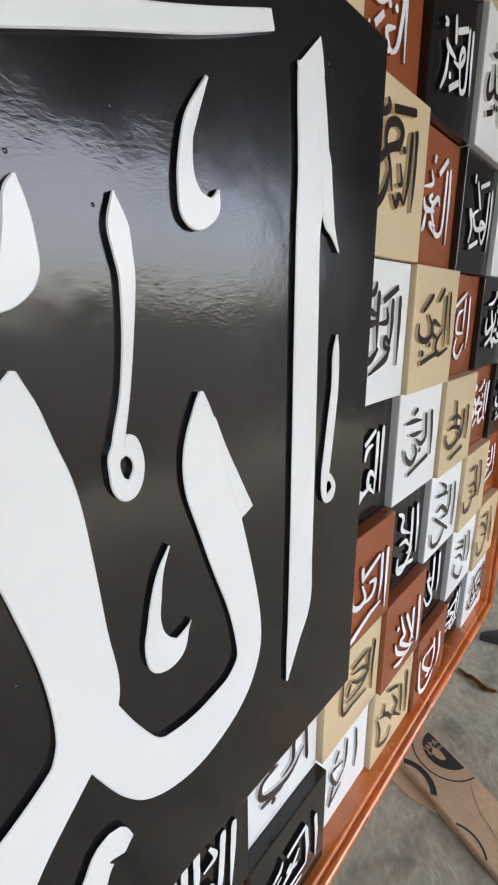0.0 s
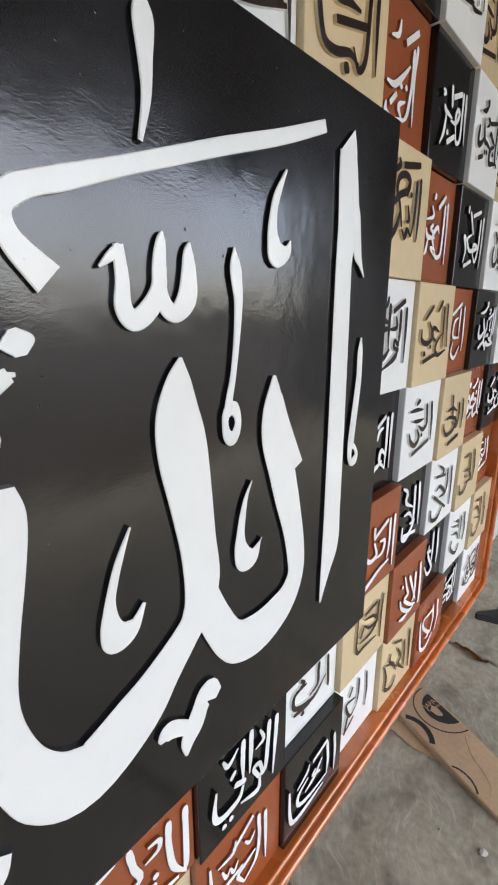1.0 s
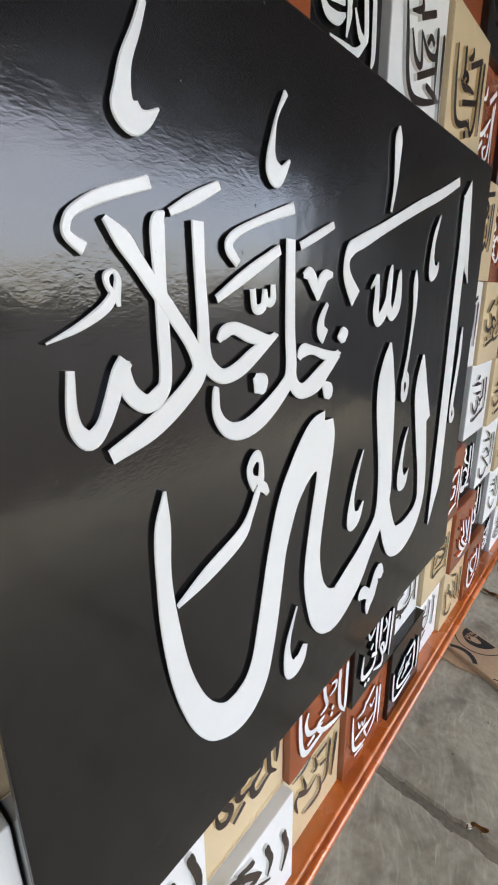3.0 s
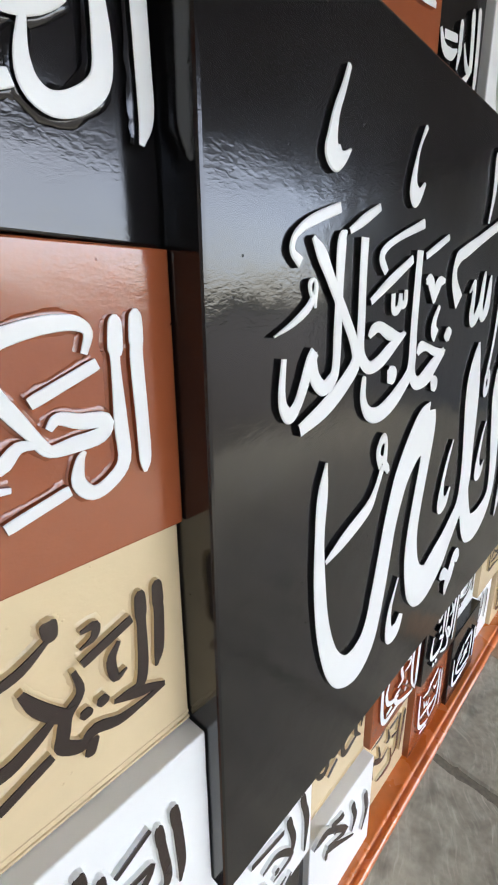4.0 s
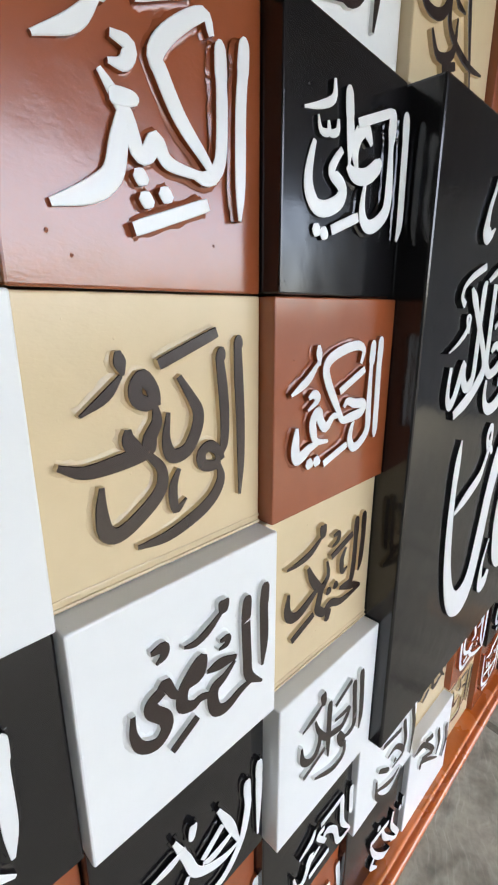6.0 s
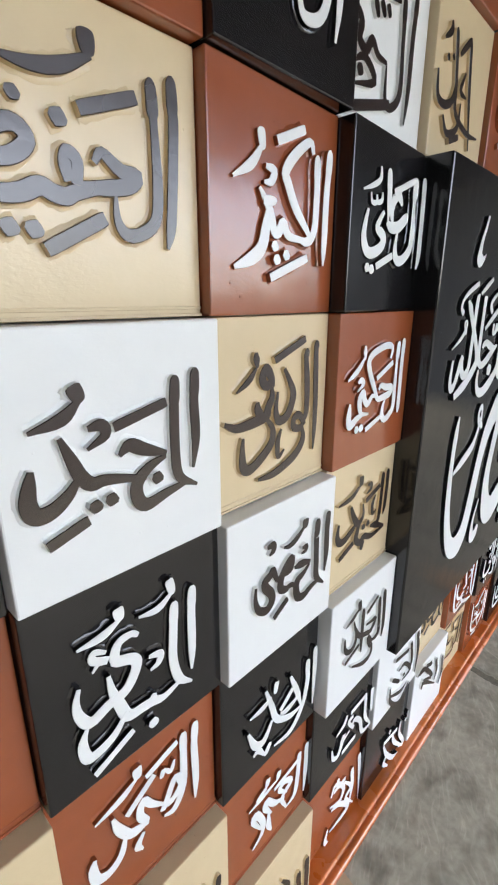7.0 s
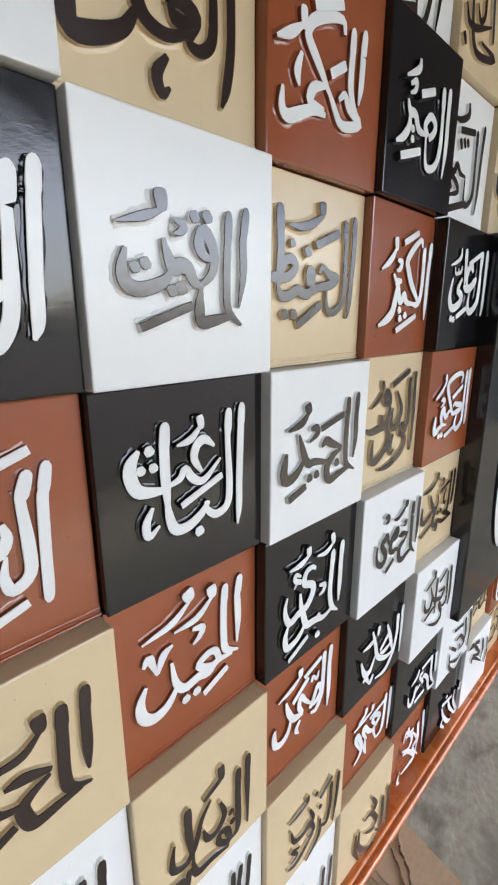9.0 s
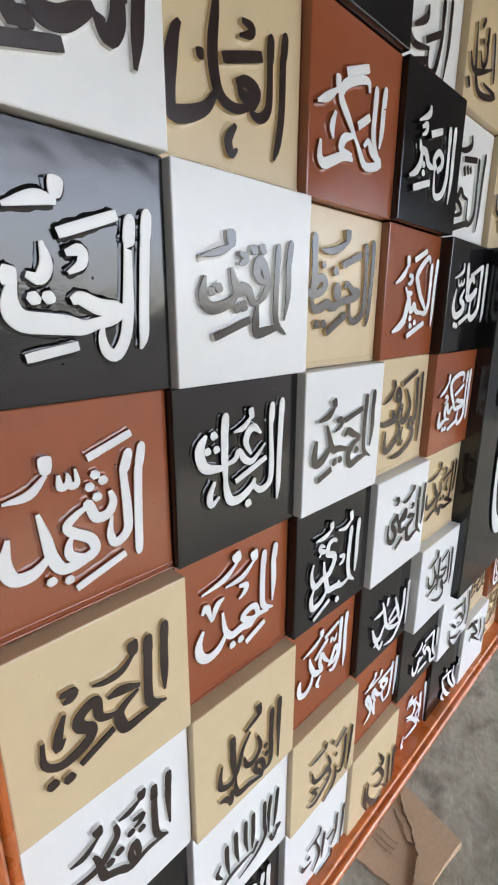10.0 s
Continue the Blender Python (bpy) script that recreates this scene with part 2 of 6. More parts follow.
for near, far, drop in (((-6, -6), (-3.5, -3.5), 0.0), ((-3.5, -3.5), (-2.0, -2.05), 0.003), ((-2.0, -2.05), (0.568, 0.535), 0.007), ((0.568, 0.535), (1.895, 1.825), 0.0),
                        ((1.895, 1.825), (3.4, 3.35), 0.002), ((3.4, 3.35), (5.5, 5.5), 0.0), ((5.5, 5.5), (9, 9), 0.0)):
    floor_slab(near, far, drop)
plate("wall_west", PLASTER, -0.72, -0.52, -6, 9, FLOOR - 0.3, 3.2, "plain pale plaster wall behind the wall art")
plate("wall_north", MUD, -0.52, 4.2, 6.5, 6.7, FLOOR - 0.3, 3.2, "plain grey cement end wall of the porch")
# unseen wall, added to cut light from low y so tile sides go darker
plate("shade_wall_south", MUD, -0.52, 4.2, -3.4, -3.2, FLOOR - 0.3, 3.2, "plain grey unseen wall added to shade the tile sides from the near end")
plate("ceiling", ROOFING, -0.72, 4.2, -6, 9, 3.2, 3.3, "dark boarded roof over the porch")


def far_trees():
    """A far row of trees beyond the yard, as many leafy clumps of uneven size."""
    rng = random.Random(5)
    bm = bmesh.new()
    for k in range(260):
        size = rng.uniform(0.5, 1.3)
        y = rng.uniform(-25, 95)
        top = 2.2 + 1.6 * noise.noise((y * 0.12, 0.4, 2.0))
        at = Vector((rng.uniform(44, 48), y, FLOOR - 0.3 + rng.uniform(0.3, 1) * top))
        made = bmesh.ops.create_icosphere(bm, subdivisions=2, radius=size)
        for v in made["verts"]:
            v.co = at + v.co * (1 + 0.5 * noise.noise(v.co * 1.9 + at))
    return tagged(part("far_trees", bm, LEAF), "far row of low green trees beyond the open yard", "trees", kind="stuff")


far_trees()

# ---- the wall art ----
art = tagged(new("calligraphy_wall_art"), "large framed wall art of coloured tiles with raised calligraphy", "wall art")
part("backboard", box(bmesh.new(), -0.518, BACK, Y0 - 0.02, Y1 + 0.02, Z0 - 0.02, Z1 + 0.02), BOARD, art)


def rail(a, b, inward):
    """A frame rail along a to b with a flat ledge, two round beads and a groove; inward points to the opening."""
    bm = bmesh.new()
    prof = [(0.0, -0.50), (0.0, -0.318)]
    prof += [(-0.007 + 0.007 * math.cos(t), -0.318 + 0.008 * math.sin(t)) for t in np.linspace(0, math.pi, 9)[1:]]
    prof += [(-0.0155, -0.322)]
    prof += [(-0.028 + 0.0115 * math.cos(t), -0.304 + 0.0125 * math.sin(t)) for t in np.linspace(-0.4, math.pi, 12)]
    prof += [(-0.0395, -0.50)]
    inward = Vector(inward)
    along = (Vector(b) - Vector(a)).normalized()
    rows = []
    for end, sign in ((a, -1), (b, 1)):
        rows.append([bm.verts.new(Vector(end) + inward * u - along * sign * u + Vector((x, 0, 0))) for u, x in prof])
    for i in range(len(prof)):
        j = (i + 1) % len(prof)
        bm.faces.new((rows[0][i], rows[0][j], rows[1][j], rows[1][i]))
    bm.faces.new(rows[0])
    bm.faces.new(rows[1])
    ob = part("frame_rail", bm, VARNISH, art, "orange-brown varnished wooden frame rail with two beads")
    return ob


rail((0, Y0, Z0), (0, Y1, Z0), (0, 0, 1))
rail((0, Y0, Z1), (0, Y1, Z1), (0, 0, -1))
rail((0, Y0, Z0), (0, Y0, Z1), (0, 1, 0))
rail((0, Y1, Z0), (0, Y1, Z1), (0, -1, 0))

PAINTS = ((WHITE, "white"), (BEIGE, "beige"), (BROWN, "reddish-brown"), (BLACK, "glossy black"))
tiles = {}
for r in range(-3, 5):
    for c in range(-2, 13):
        if 3 <= c < 8 and -1 <= r < 3:
            continue
        paint, word = PAINTS[(c - r) % 4]
        x = face_of(c, r)
        g = 0.0008
        bm = box(bmesh.new(), BACK, x, edge_y(c) + g, edge_y(c + 1) - g, edge_z(r + 1) + g, edge_z(r) - g, 0.0022)
        lean = TILT.get((c, r), 0.0)
        for v in bm.verts:
            if v.co.x > BACK + 0.01:
                v.co.x += lean * (edge_y(c + 0.5) - v.co.y) / (PITCH_Y / 2)
        tiles[c, r] = part("tile", bm, paint, art, f"square {word} tile with raised calligraphy")

for (c, r), tile in sorted(tiles.items()):     # a lip of thick paint where a tile meets the ledge of a prouder one below
    if (c - r) % 3 == 1 and (c, r + 1) in tiles:
        x, z = face_of(c, r), edge_z(r + 1)
        for up, proud in ((0.0012, 0.0022), (0.0085, 0.0010)):
            bm = box(bmesh.new(), x - 0.003, x + proud, edge_y(c) + 0.001, edge_y(c + 1) - 0.001, z + up, z + up + 0.0035, 0.0009, 2)
            part("edge_lip", bm, PAINTS[(c - r) % 4][0], tile)

centre = part("centre_panel", box(bmesh.new(), BACK, FACE, edge_y(3) + 0.001, edge_y(8) - 0.001, edge_z(3) + 0.001, edge_z(-1) - 0.001, 0.004), BLACK, art,
              "large glossy black centre panel with raised white calligraphy")

# ---- lettering of the centre panel, in centimetres from its middle ----
MID_Y, MID_Z = edge_y(5.5), edge_z(1)
letter_count = 0


def letter(name, *strokes):
    """One raised white letter or mark of the centre panel, of one or more pen strokes."""
    bm = bmesh.new()
    for k, pts in enumerate(strokes):
        if len(pts[0]) == 2:
            prism(bm, pts, FACE - 0.002, FACE + 0.0057)
            continue
        stroke(bm, pts, FACE - 0.002, FACE + 0.0060 + 0.00008 * k + 0.00006 * (len(centre.children) % 5), edge=0.0012)
    bmesh.ops.translate(bm, verts=bm.verts, vec=(0, MID_Y, MID_Z))
    return part(name, bm, [BLACK, WHITE], centre, "raised white letter with black sides")


letter("alif", [(43.9, 41.9, 4.9), (44.5, 37.6, 5.8), (45.0, 32.4, 6.2), (44.3, 27.1, 5.0), (44.2, 23.7, 4.9), (44.3, 14.3, 5.2), (44.4, -0.1, 5.4), (44.4, -17.1, 5.6), (44.3, -24.6, 5.7), (42.9, -29.8, 3.3), (41.5, -35.6, 0.4)], [(41.4, 41.2), (45.5, 45.0), (46.1, 43.5), (46.5, 41.8), (41.7, 40.2)], [(46.0, 36.4, 1.4), (47.3, 33.7, 2.3), (47.8, 31.2, 2.4), (48.4, 27.8, 2.6), (49.6, 26.1, 1.2), (51.0, 24.1, 0.2)])
letter("lam", [(26.4, 9.6, 0.6), (26.4, 7.7, 2.6), (26.4, 4.5, 5.1), (26.8, 0.7, 6.2), (28.4, -4.4, 6.2), (30.0, -9.7, 5.9), (31.8, -15.6, 5.2), (32.9, -20.7, 4.9), (33.1, -24.9, 4.7), (31.3, -28.2, 5.8), (28.3, -30.2, 7.1), (23.6, -31.4, 7.8), (19.2, -30.7, 7.3), (16.3, -28.5, 6.0), (13.9, -24.4, 5.5), (12.4, -21.2, 5.3), (11.3, -19.0, 5.6)], [(27.8, 6.6, 1.0), (29.3, 3.0, 1.1), (31.1, -1.4, 1.9), (32.9, -5.4, 2.4)])
letter("lam", [(9.1, 13.3, 0.5), (8.7, 10.7, 3.8), (8.4, 6.6, 6.7), (9.0, 2.1, 7.7), (10.0, -4.2, 7.0), (10.9, -10.8, 6.2), (11.4, -17.1, 6.4), (10.1, -21.0, 5.4), (8.3, -23.1, 5.2), (4.2, -26.6, 6.5), (-0.1, -29.9, 8.7), (-6.7, -32.8, 9.1), (-11.0, -30.9, 7.7), (-13.6, -27.0, 5.8), (-15.0, -22.2, 5.0), (-15.1, -17.5, 4.3), (-14.1, -11.5, 4.1), (-12.8, -5.4, 4.1), (-12.4, -1.0, 4.9), (-12.4, 1.5, 4.9), (-12.3, 3.5, 3.5)])
letter("ha", [(-13.3, 0.1, 9.9), (-15.1, 0.1, 8.9), (-17.1, -0.9, 7.4), (-19.1, -2.6, 6.3), (-21.6, -5.6, 5.5), (-23.2, -8.9, 5.0), (-24.8, -13.6, 4.6), (-25.8, -18.4, 4.8), (-27.0, -24.2, 5.1), (-28.2, -28.8, 5.3), (-29.9, -32.2, 6.4), (-32.4, -34.0, 7.2), (-35.1, -34.0, 6.4), (-38.1, -32.5, 4.9), (-41.0, -28.4, 3.7), (-43.3, -21.7, 3.0), (-44.5, -14.1, 2.6), (-44.9, -7.5, 2.1), (-44.6, -1.6, 2.2), (-44.0, 2.5, 0.4)])
letter("vowel_mark", [(-29.3, -1.5, 2.2), (-30.3, -0.5, 1.3), (-30.6, 0.8, 1.2), (-29.9, 1.9, 1.4), (-29.1, 2.2, 1.6), (-28.4, 1.4, 0.9), (-28.3, 0.0, 1.1), (-28.5, -1.1, 1.5), (-29.3, -1.5, 2.2)], [(-28.8, -1.8, 1.5), (-27.7, -2.5, 1.4), (-27.0, -3.5, 0.9)], [(-28.7, -1.9, 0.9), (-29.1, -2.6, 1.2), (-30.7, -5.4, 1.4), (-32.8, -7.6, 2.3), (-38.7, -9.9, 2.2), (-43.4, -11.6, 0.7)])
letter("vowel_mark", [(6.3, 46.0, 0.5), (6.3, 44.2, 2.5), (6.3, 40.9, 1.8), (6.2, 37.8, 1.2), (5.2, 33.9, 0.6)])
letter("vowel_mark", [(37.3, 43.4, 1.7), (27.7, 39.8, 1.9), (17.4, 36.4, 1.9), (9.1, 33.5, 1.8), (2.3, 31.1, 1.8), (-3.4, 29.1, 2.1), (-5.8, 28.3, 2.0), (-7.5, 27.5, 2.2), (-8.5, 25.9, 1.6), (-8.0, 23.7, 2.2), (-5.3, 20.9, 3.2)])
letter("shadda", [(11.0, 25.6, 0.3), (10.8, 24.4, 1.5), (10.8, 22.1, 2.3), (10.4, 19.7, 2.8), (8.7, 18.1, 2.1), (7.2, 19.0, 2.0), (6.6, 21.3, 1.8), (6.8, 23.5, 1.8), (7.1, 25.4, 1.2), (7.3, 26.2, 0.3)], [(6.9, 23.0, 1.6), (6.4, 20.2, 2.2), (4.8, 18.2, 2.3), (3.1, 17.4, 2.2), (2.0, 18.7, 2.1), (2.1, 21.1, 1.7), (2.0, 22.8, 1.5), (1.9, 24.5, 1.2)], [(2.1, 24.3, 0.9), (0.9, 23.3, 1.0), (-0.4, 22.3, 0.3)])
letter("vowel_mark", [(18.2, 25.8, 0.2), (18.4, 23.6, 2.0), (18.7, 21.4, 1.9), (18.9, 19.4, 1.6), (18.5, 14.9, 1.2), (17.8, 10.5, 1.1), (17.0, 7.4, 1.3), (16.6, 5.6, 1.3)], [(17.1, 6.2, 2.1), (16.3, 5.3, 1.4), (16.2, 4.1, 1.2), (16.5, 2.8, 1.6), (17.3, 2.1, 2.1), (18.1, 2.6, 1.7), (18.6, 3.8, 1.3), (18.5, 5.0, 1.4), (17.9, 6.0, 1.9), (17.3, 6.2, 1.8)])
letter("vowel_mark", [(28.4, 36.1, 0.4), (26.6, 33.0, 1.3), (25.9, 31.2, 1.4), (25.6, 28.8, 1.9), (25.8, 27.2, 2.6), (26.4, 25.9, 3.7), (27.4, 25.7, 3.0), (28.9, 26.3, 1.7), (29.5, 27.7, 0.3)])
letter("vowel_mark", [(51.6, 13.9, 0.4), (51.5, 11.3, 1.7), (51.6, 7.1, 1.8), (51.3, 4.2, 2.0), (50.0, -5.0, 2.2)], [(50.0, -5.0, 2.2), (49.7, -7.5, 1.5), (50.3, -9.3, 1.3), (51.6, -9.3, 1.9), (52.4, -8.1, 1.1), (51.4, -6.5, 1.0), (50.2, -6.1, 1.8)])
letter("vowel_mark", [(21.4, -5.0, 0.2), (20.1, -7.5, 0.9), (19.4, -10.2, 1.4), (19.0, -12.5, 1.7), (19.0, -14.8, 2.7), (19.9, -16.9, 3.8), (21.6, -17.2, 2.9), (23.3, -15.4, 0.4), (23.7, -14.8, 0.1)])
letter("vowel_mark", [(0.8, -4.7, 0.3), (-0.8, -7.9, 1.0), (-1.8, -10.5, 1.2), (-2.5, -13.0, 1.5), (-2.6, -15.8, 2.8), (-1.8, -17.5, 4.0), (0.1, -17.5, 2.2), (2.0, -14.9, 0.5)])
letter("vowel_mark", [(-19.4, -25.4, 0.4), (-20.5, -27.8, 0.7), (-21.6, -30.5, 1.2), (-21.9, -33.1, 1.8), (-21.4, -35.7, 2.7), (-20.2, -36.9, 3.7), (-18.2, -36.6, 3.3), (-16.6, -34.4, 1.6)])
letter("vowel_mark", [(13.7, -36.5, 1.8), (11.8, -34.9, 3.9), (10.1, -36.7, 3.5), (9.0, -38.7, 3.7), (7.7, -40.5, 3.0), (7.2, -42.8, 0.6)], [(8.8, -39.2, 2.0), (6.1, -37.1, 2.5), (4.1, -36.2, 2.9), (2.7, -36.9, 0.9)])
letter("vowel_mark", [(-23.7, 42.1, 0.8), (-25.3, 39.6, 0.5), (-26.0, 37.5, 0.9), (-26.3, 35.7, 1.6), (-26.0, 34.5, 2.7), (-25.2, 34.1, 2.9), (-24.1, 34.5, 1.4), (-22.9, 35.8, 0.5)])
letter("vowel_mark", [(-42.7, 43.0, 0.7), (-43.6, 40.9, 0.9), (-44.8, 38.5, 1.2), (-45.3, 36.3, 1.8), (-45.2, 35.4, 2.9), (-44.5, 34.7, 2.6), (-43.1, 35.0, 1.3), (-41.8, 36.0, 0.3)])
letter("vowel_mark", [(-43.3, 30.4, 1.1), (-47.9, 28.8, 1.1), (-50.6, 27.4, 0.8), (-51.4, 26.3, 0.8), (-51.3, 25.5, 0.9), (-50.1, 24.7, 1.2)])
letter("vowel_mark", [(-34.7, 31.5, 0.9), (-38.0, 29.9, 1.2), (-41.3, 28.3, 0.7)])
letter("lam_alif", [(-48.1, 27.2, 0.6), (-46.5, 25.7, 1.8), (-45.2, 24.1, 1.6), (-43.5, 22.0, 1.6), (-41.6, 19.7, 1.6), (-39.2, 16.5, 1.7), (-38.4, 14.0, 2.2), (-40.9, 11.6, 2.3), (-44.9, 9.3, 2.3), (-49.7, 7.6, 1.5)])
letter("alif", [(-41.9, 28.3, 0.4), (-42.7, 27.1, 1.7), (-42.8, 22.6, 1.5), (-42.8, 18.1, 1.6), (-42.9, 13.6, 1.6), (-43.9, 12.2, 1.9), (-45.4, 11.7, 1.8), (-47.0, 13.0, 1.8), (-47.5, 14.8, 1.5), (-47.4, 15.9, 1.3)])
letter("ha", [(-47.2, 15.9, 1.6), (-48.0, 14.8, 1.7), (-49.1, 12.4, 1.6), (-50.1, 10.6, 1.5), (-51.4, 9.6, 1.8), (-52.5, 10.6, 1.4), (-52.8, 12.4, 1.1), (-52.5, 15.6, 0.8)])
letter("lam", [(-37.8, 28.0, 1.7), (-37.8, 23.8, 1.6), (-37.6, 19.1, 1.7), (-37.5, 15.5, 1.8), (-36.6, 13.9, 1.8), (-34.8, 12.9, 1.7), (-32.2, 13.4, 2.0), (-29.6, 14.7, 2.0), (-25.4, 16.7, 0.9)], [(-35.5, 16.7, 0.7), (-34.6, 17.5, 1.5), (-32.9, 17.9, 1.4), (-30.2, 17.0, 1.8), (-27.0, 16.3, 1.2), (-25.0, 16.7, 0.4)])
letter("dot", [(-29.5, 12.3, 0.8), (-28.3, 11.1, 3.0), (-27.8, 10.0, 0.9)])
letter("vowel_mark", [(-21.9, 31.1, 1.3), (-29.0, 28.8, 0.9), (-32.5, 27.3, 1.0), (-33.5, 26.0, 1.3), (-32.1, 24.5, 1.1)])
letter("vowel_mark", [(-24.6, 26.4, 1.2), (-30.6, 23.5, 1.4), (-35.6, 20.9, 0.9)])
letter("lam", [(-22.4, 27.7, 1.9), (-22.4, 23.0, 2.0), (-22.3, 17.1, 2.1), (-22.0, 12.0, 2.4), (-23.5, 9.9, 2.4), (-27.7, 7.3, 2.8), (-31.4, 6.2, 2.4), (-34.3, 6.8, 1.9), (-36.0, 8.9, 1.4), (-36.1, 11.3, 1.1), (-35.9, 11.9, 0.7)])
letter("jim", [(-22.0, 12.1, 2.0), (-21.2, 10.0, 2.0), (-19.2, 8.9, 2.2), (-15.8, 9.7, 3.2), (-13.6, 11.0, 2.8), (-9.7, 13.1, 1.4)], [(-20.3, 13.3, 0.9), (-19.3, 14.3, 1.9), (-16.9, 14.2, 1.2), (-13.2, 13.2, 1.4), (-9.2, 13.1, 0.4)])
letter("dot", [(-13.9, 9.2, 0.8), (-12.4, 7.9, 2.7), (-11.7, 6.8, 1.1)])
letter("vowel_mark", [(-12.5, 30.2, 1.0), (-16.7, 28.5, 1.1), (-20.5, 27.0, 1.0)])
letter("vowel_mark", [(-19.6, 23.7, 0.6), (-18.0, 23.9, 1.9), (-16.6, 22.3, 1.7), (-15.8, 20.8, 0.8)], [(-15.9, 21.1, 0.9), (-15.3, 22.7, 2.0), (-14.2, 23.8, 1.7), (-12.4, 24.0, 0.8)])
letter("shadda", [(-25.9, 22.5, 0.9), (-26.0, 20.8, 1.2), (-27.1, 20.6, 1.0), (-27.5, 22.0, 0.8)], [(-27.5, 22.0, 0.8), (-27.8, 20.1, 1.2), (-29.3, 19.9, 1.1), (-29.7, 22.0, 1.0)])
letter("vowel_mark", [(-13.4, 20.2, 0.8), (-14.8, 18.3, 1.4), (-14.9, 16.7, 2.1), (-13.8, 15.8, 2.3)])
letter("dot", [(-9.0, 16.9, 0.8), (-8.7, 15.8, 3.2), (-8.5, 14.6, 1.1)])
letter("vowel_mark", [(-47.7, 21.3, 0.7), (-48.3, 22.0, 0.6), (-48.4, 22.8, 0.7), (-47.7, 23.2, 0.4), (-47.3, 22.6, 0.7), (-47.5, 21.4, 0.8), (-47.4, 20.4, 0.4)], [(-47.8, 21.4, 0.9), (-48.8, 20.3, 1.0), (-51.3, 18.9, 0.7), (-54.2, 17.8, 0.2)])

WIDTHS = {"v": (0.35, 1.0, 1.0, 0.95, 0.3), "s": (0.45, 0.95, 1.05, 1.0, 0.35), "b": (0.9, 1.0, 1.0, 1.0, 0.9), "m": (0.45, 0.95, 1.0, 0.75, 0.3), "r": (0.9, 1.0, 1.0, 1.0, 0.9)}


def ridge(tile, c, r, lines, x, paint):
    """The uneven swell of glue and thick paint along the foot of the letters."""
    rng = random.Random(100 * c + r)
    thick = {BLACK: 0.75, BROWN: 0.5}.get(paint, 0.4)
    bm = bmesh.new()
    for k, line in enumerate(lines):
        pts = glide([(u * 0.01, v * 0.01, w * 0.01) for u, v, w in line], 4)
        rows = []
        for i, p in enumerate(pts):
            d = pts[min(i + 1, len(pts) - 1)][:2] - pts[max(i - 1, 0)][:2]
            n = np.array((-d[1], d[0])) / (np.hypot(*d) or 1)
            row = []
            for side in (1, -1):
                spread = p[2] / 2 + 0.0025 + 0.003 * rng.random()
                swell = thick * (0.0006 + 0.0016 * rng.random() ** 2)
                out = [(spread, -0.0006), (spread * 0.55 + p[2] * 0.225, swell * 0.75), (p[2] / 2 * 0.9, swell * 1.15)]
                row += [(x + h + 0.00005 * k, *(p[:2] + side * s * n)) for s, h in (out if side == 1 else out[::-1])]
            rows.append([bm.verts.new(q) for q in row])
        for a, b in zip(rows, rows[1:]):
            for i in range(5):
                bm.faces.new((a[i], a[i + 1], b[i + 1], b[i]))
    bmesh.ops.translate(bm, verts=bm.verts, vec=(0, edge_y(c + 0.5), edge_z(r + 0.5)))
    return smooth(part("paint_ridge", bm, paint, tile))


def inscription(tile, c, r, pen, strokes):
    """The raised word of a tile. Each stroke: its kind, its width and its points, in centimetres from the tile's middle."""
    x = face_of(c, r)
    dark = (c - r) % 4 < 2
    bm = bmesh.new()
    lines = []
    for k, (kind, width, *pts) in enumerate(strokes):
        if kind == "d":
            (u, v), h = pts[0], width * 0.62
            pts = [(u - h * 0.9, v + h * 0.35, 0.5), (u, v, 1.35 * width), (u + h * 0.9, v - h * 0.35, 0.5)]
            line = [pts[0], (u, v, width * 1.25), pts[2]]
        else:
            if len(pts) == 2:
                (u0, v0), (u1, v1) = pts
                pts = [(u0 + (u1 - u0) * f, v0 + (v1 - v0) * f) for f in (0, 0.12, 0.5, 0.88, 1)]
            prof, n = WIDTHS[kind], len(pts) - 1
            line = [(u, v, width * float(np.interp(i / n * 4, range(5), prof))) for i, (u, v) in enumerate(pts)]
            if kind == "v":                            # a broad slanted head with a small notch under it
                at = [np.array(p) for p in pts[:2]]
                run = float(np.hypot(*(at[1] - at[0])))
                head = [(*(at[0] + (at[1] - at[0]) * min(0.9, f / max(run, 0.1))), width * w) for f, w in ((0.35, 0.8), (0.9, 1.0), (2.4, 1.08), (2.9, 0.96)) if f < run * 0.9]
                line = [(*line[0][:2], width * 0.3)] + head + line[1:]
        lines.append(line)
        stroke(bm, line, x - 0.002, x + 0.0062 + 0.00012 * k, steps=2 if kind == "d" else 4, edge=0.0007)
    bmesh.ops.translate(bm, verts=bm.verts, vec=(0, edge_y(c + 0.5), edge_z(r + 0.5)))
    paint, word = PAINTS[(c - r) % 4]
    if -2 <= c <= 2:
        ridge(tile, c, r, lines, x, paint)
    return part("lettering", bm, [paint, INK if dark else WHITE], tile, "raised dark brown lettering" if dark else "raised white lettering")


WORDS = {}


def word(c, r, *strokes):
    WORDS[c, r] = strokes
    inscription(tiles[c, r], c, r, None, strokes)


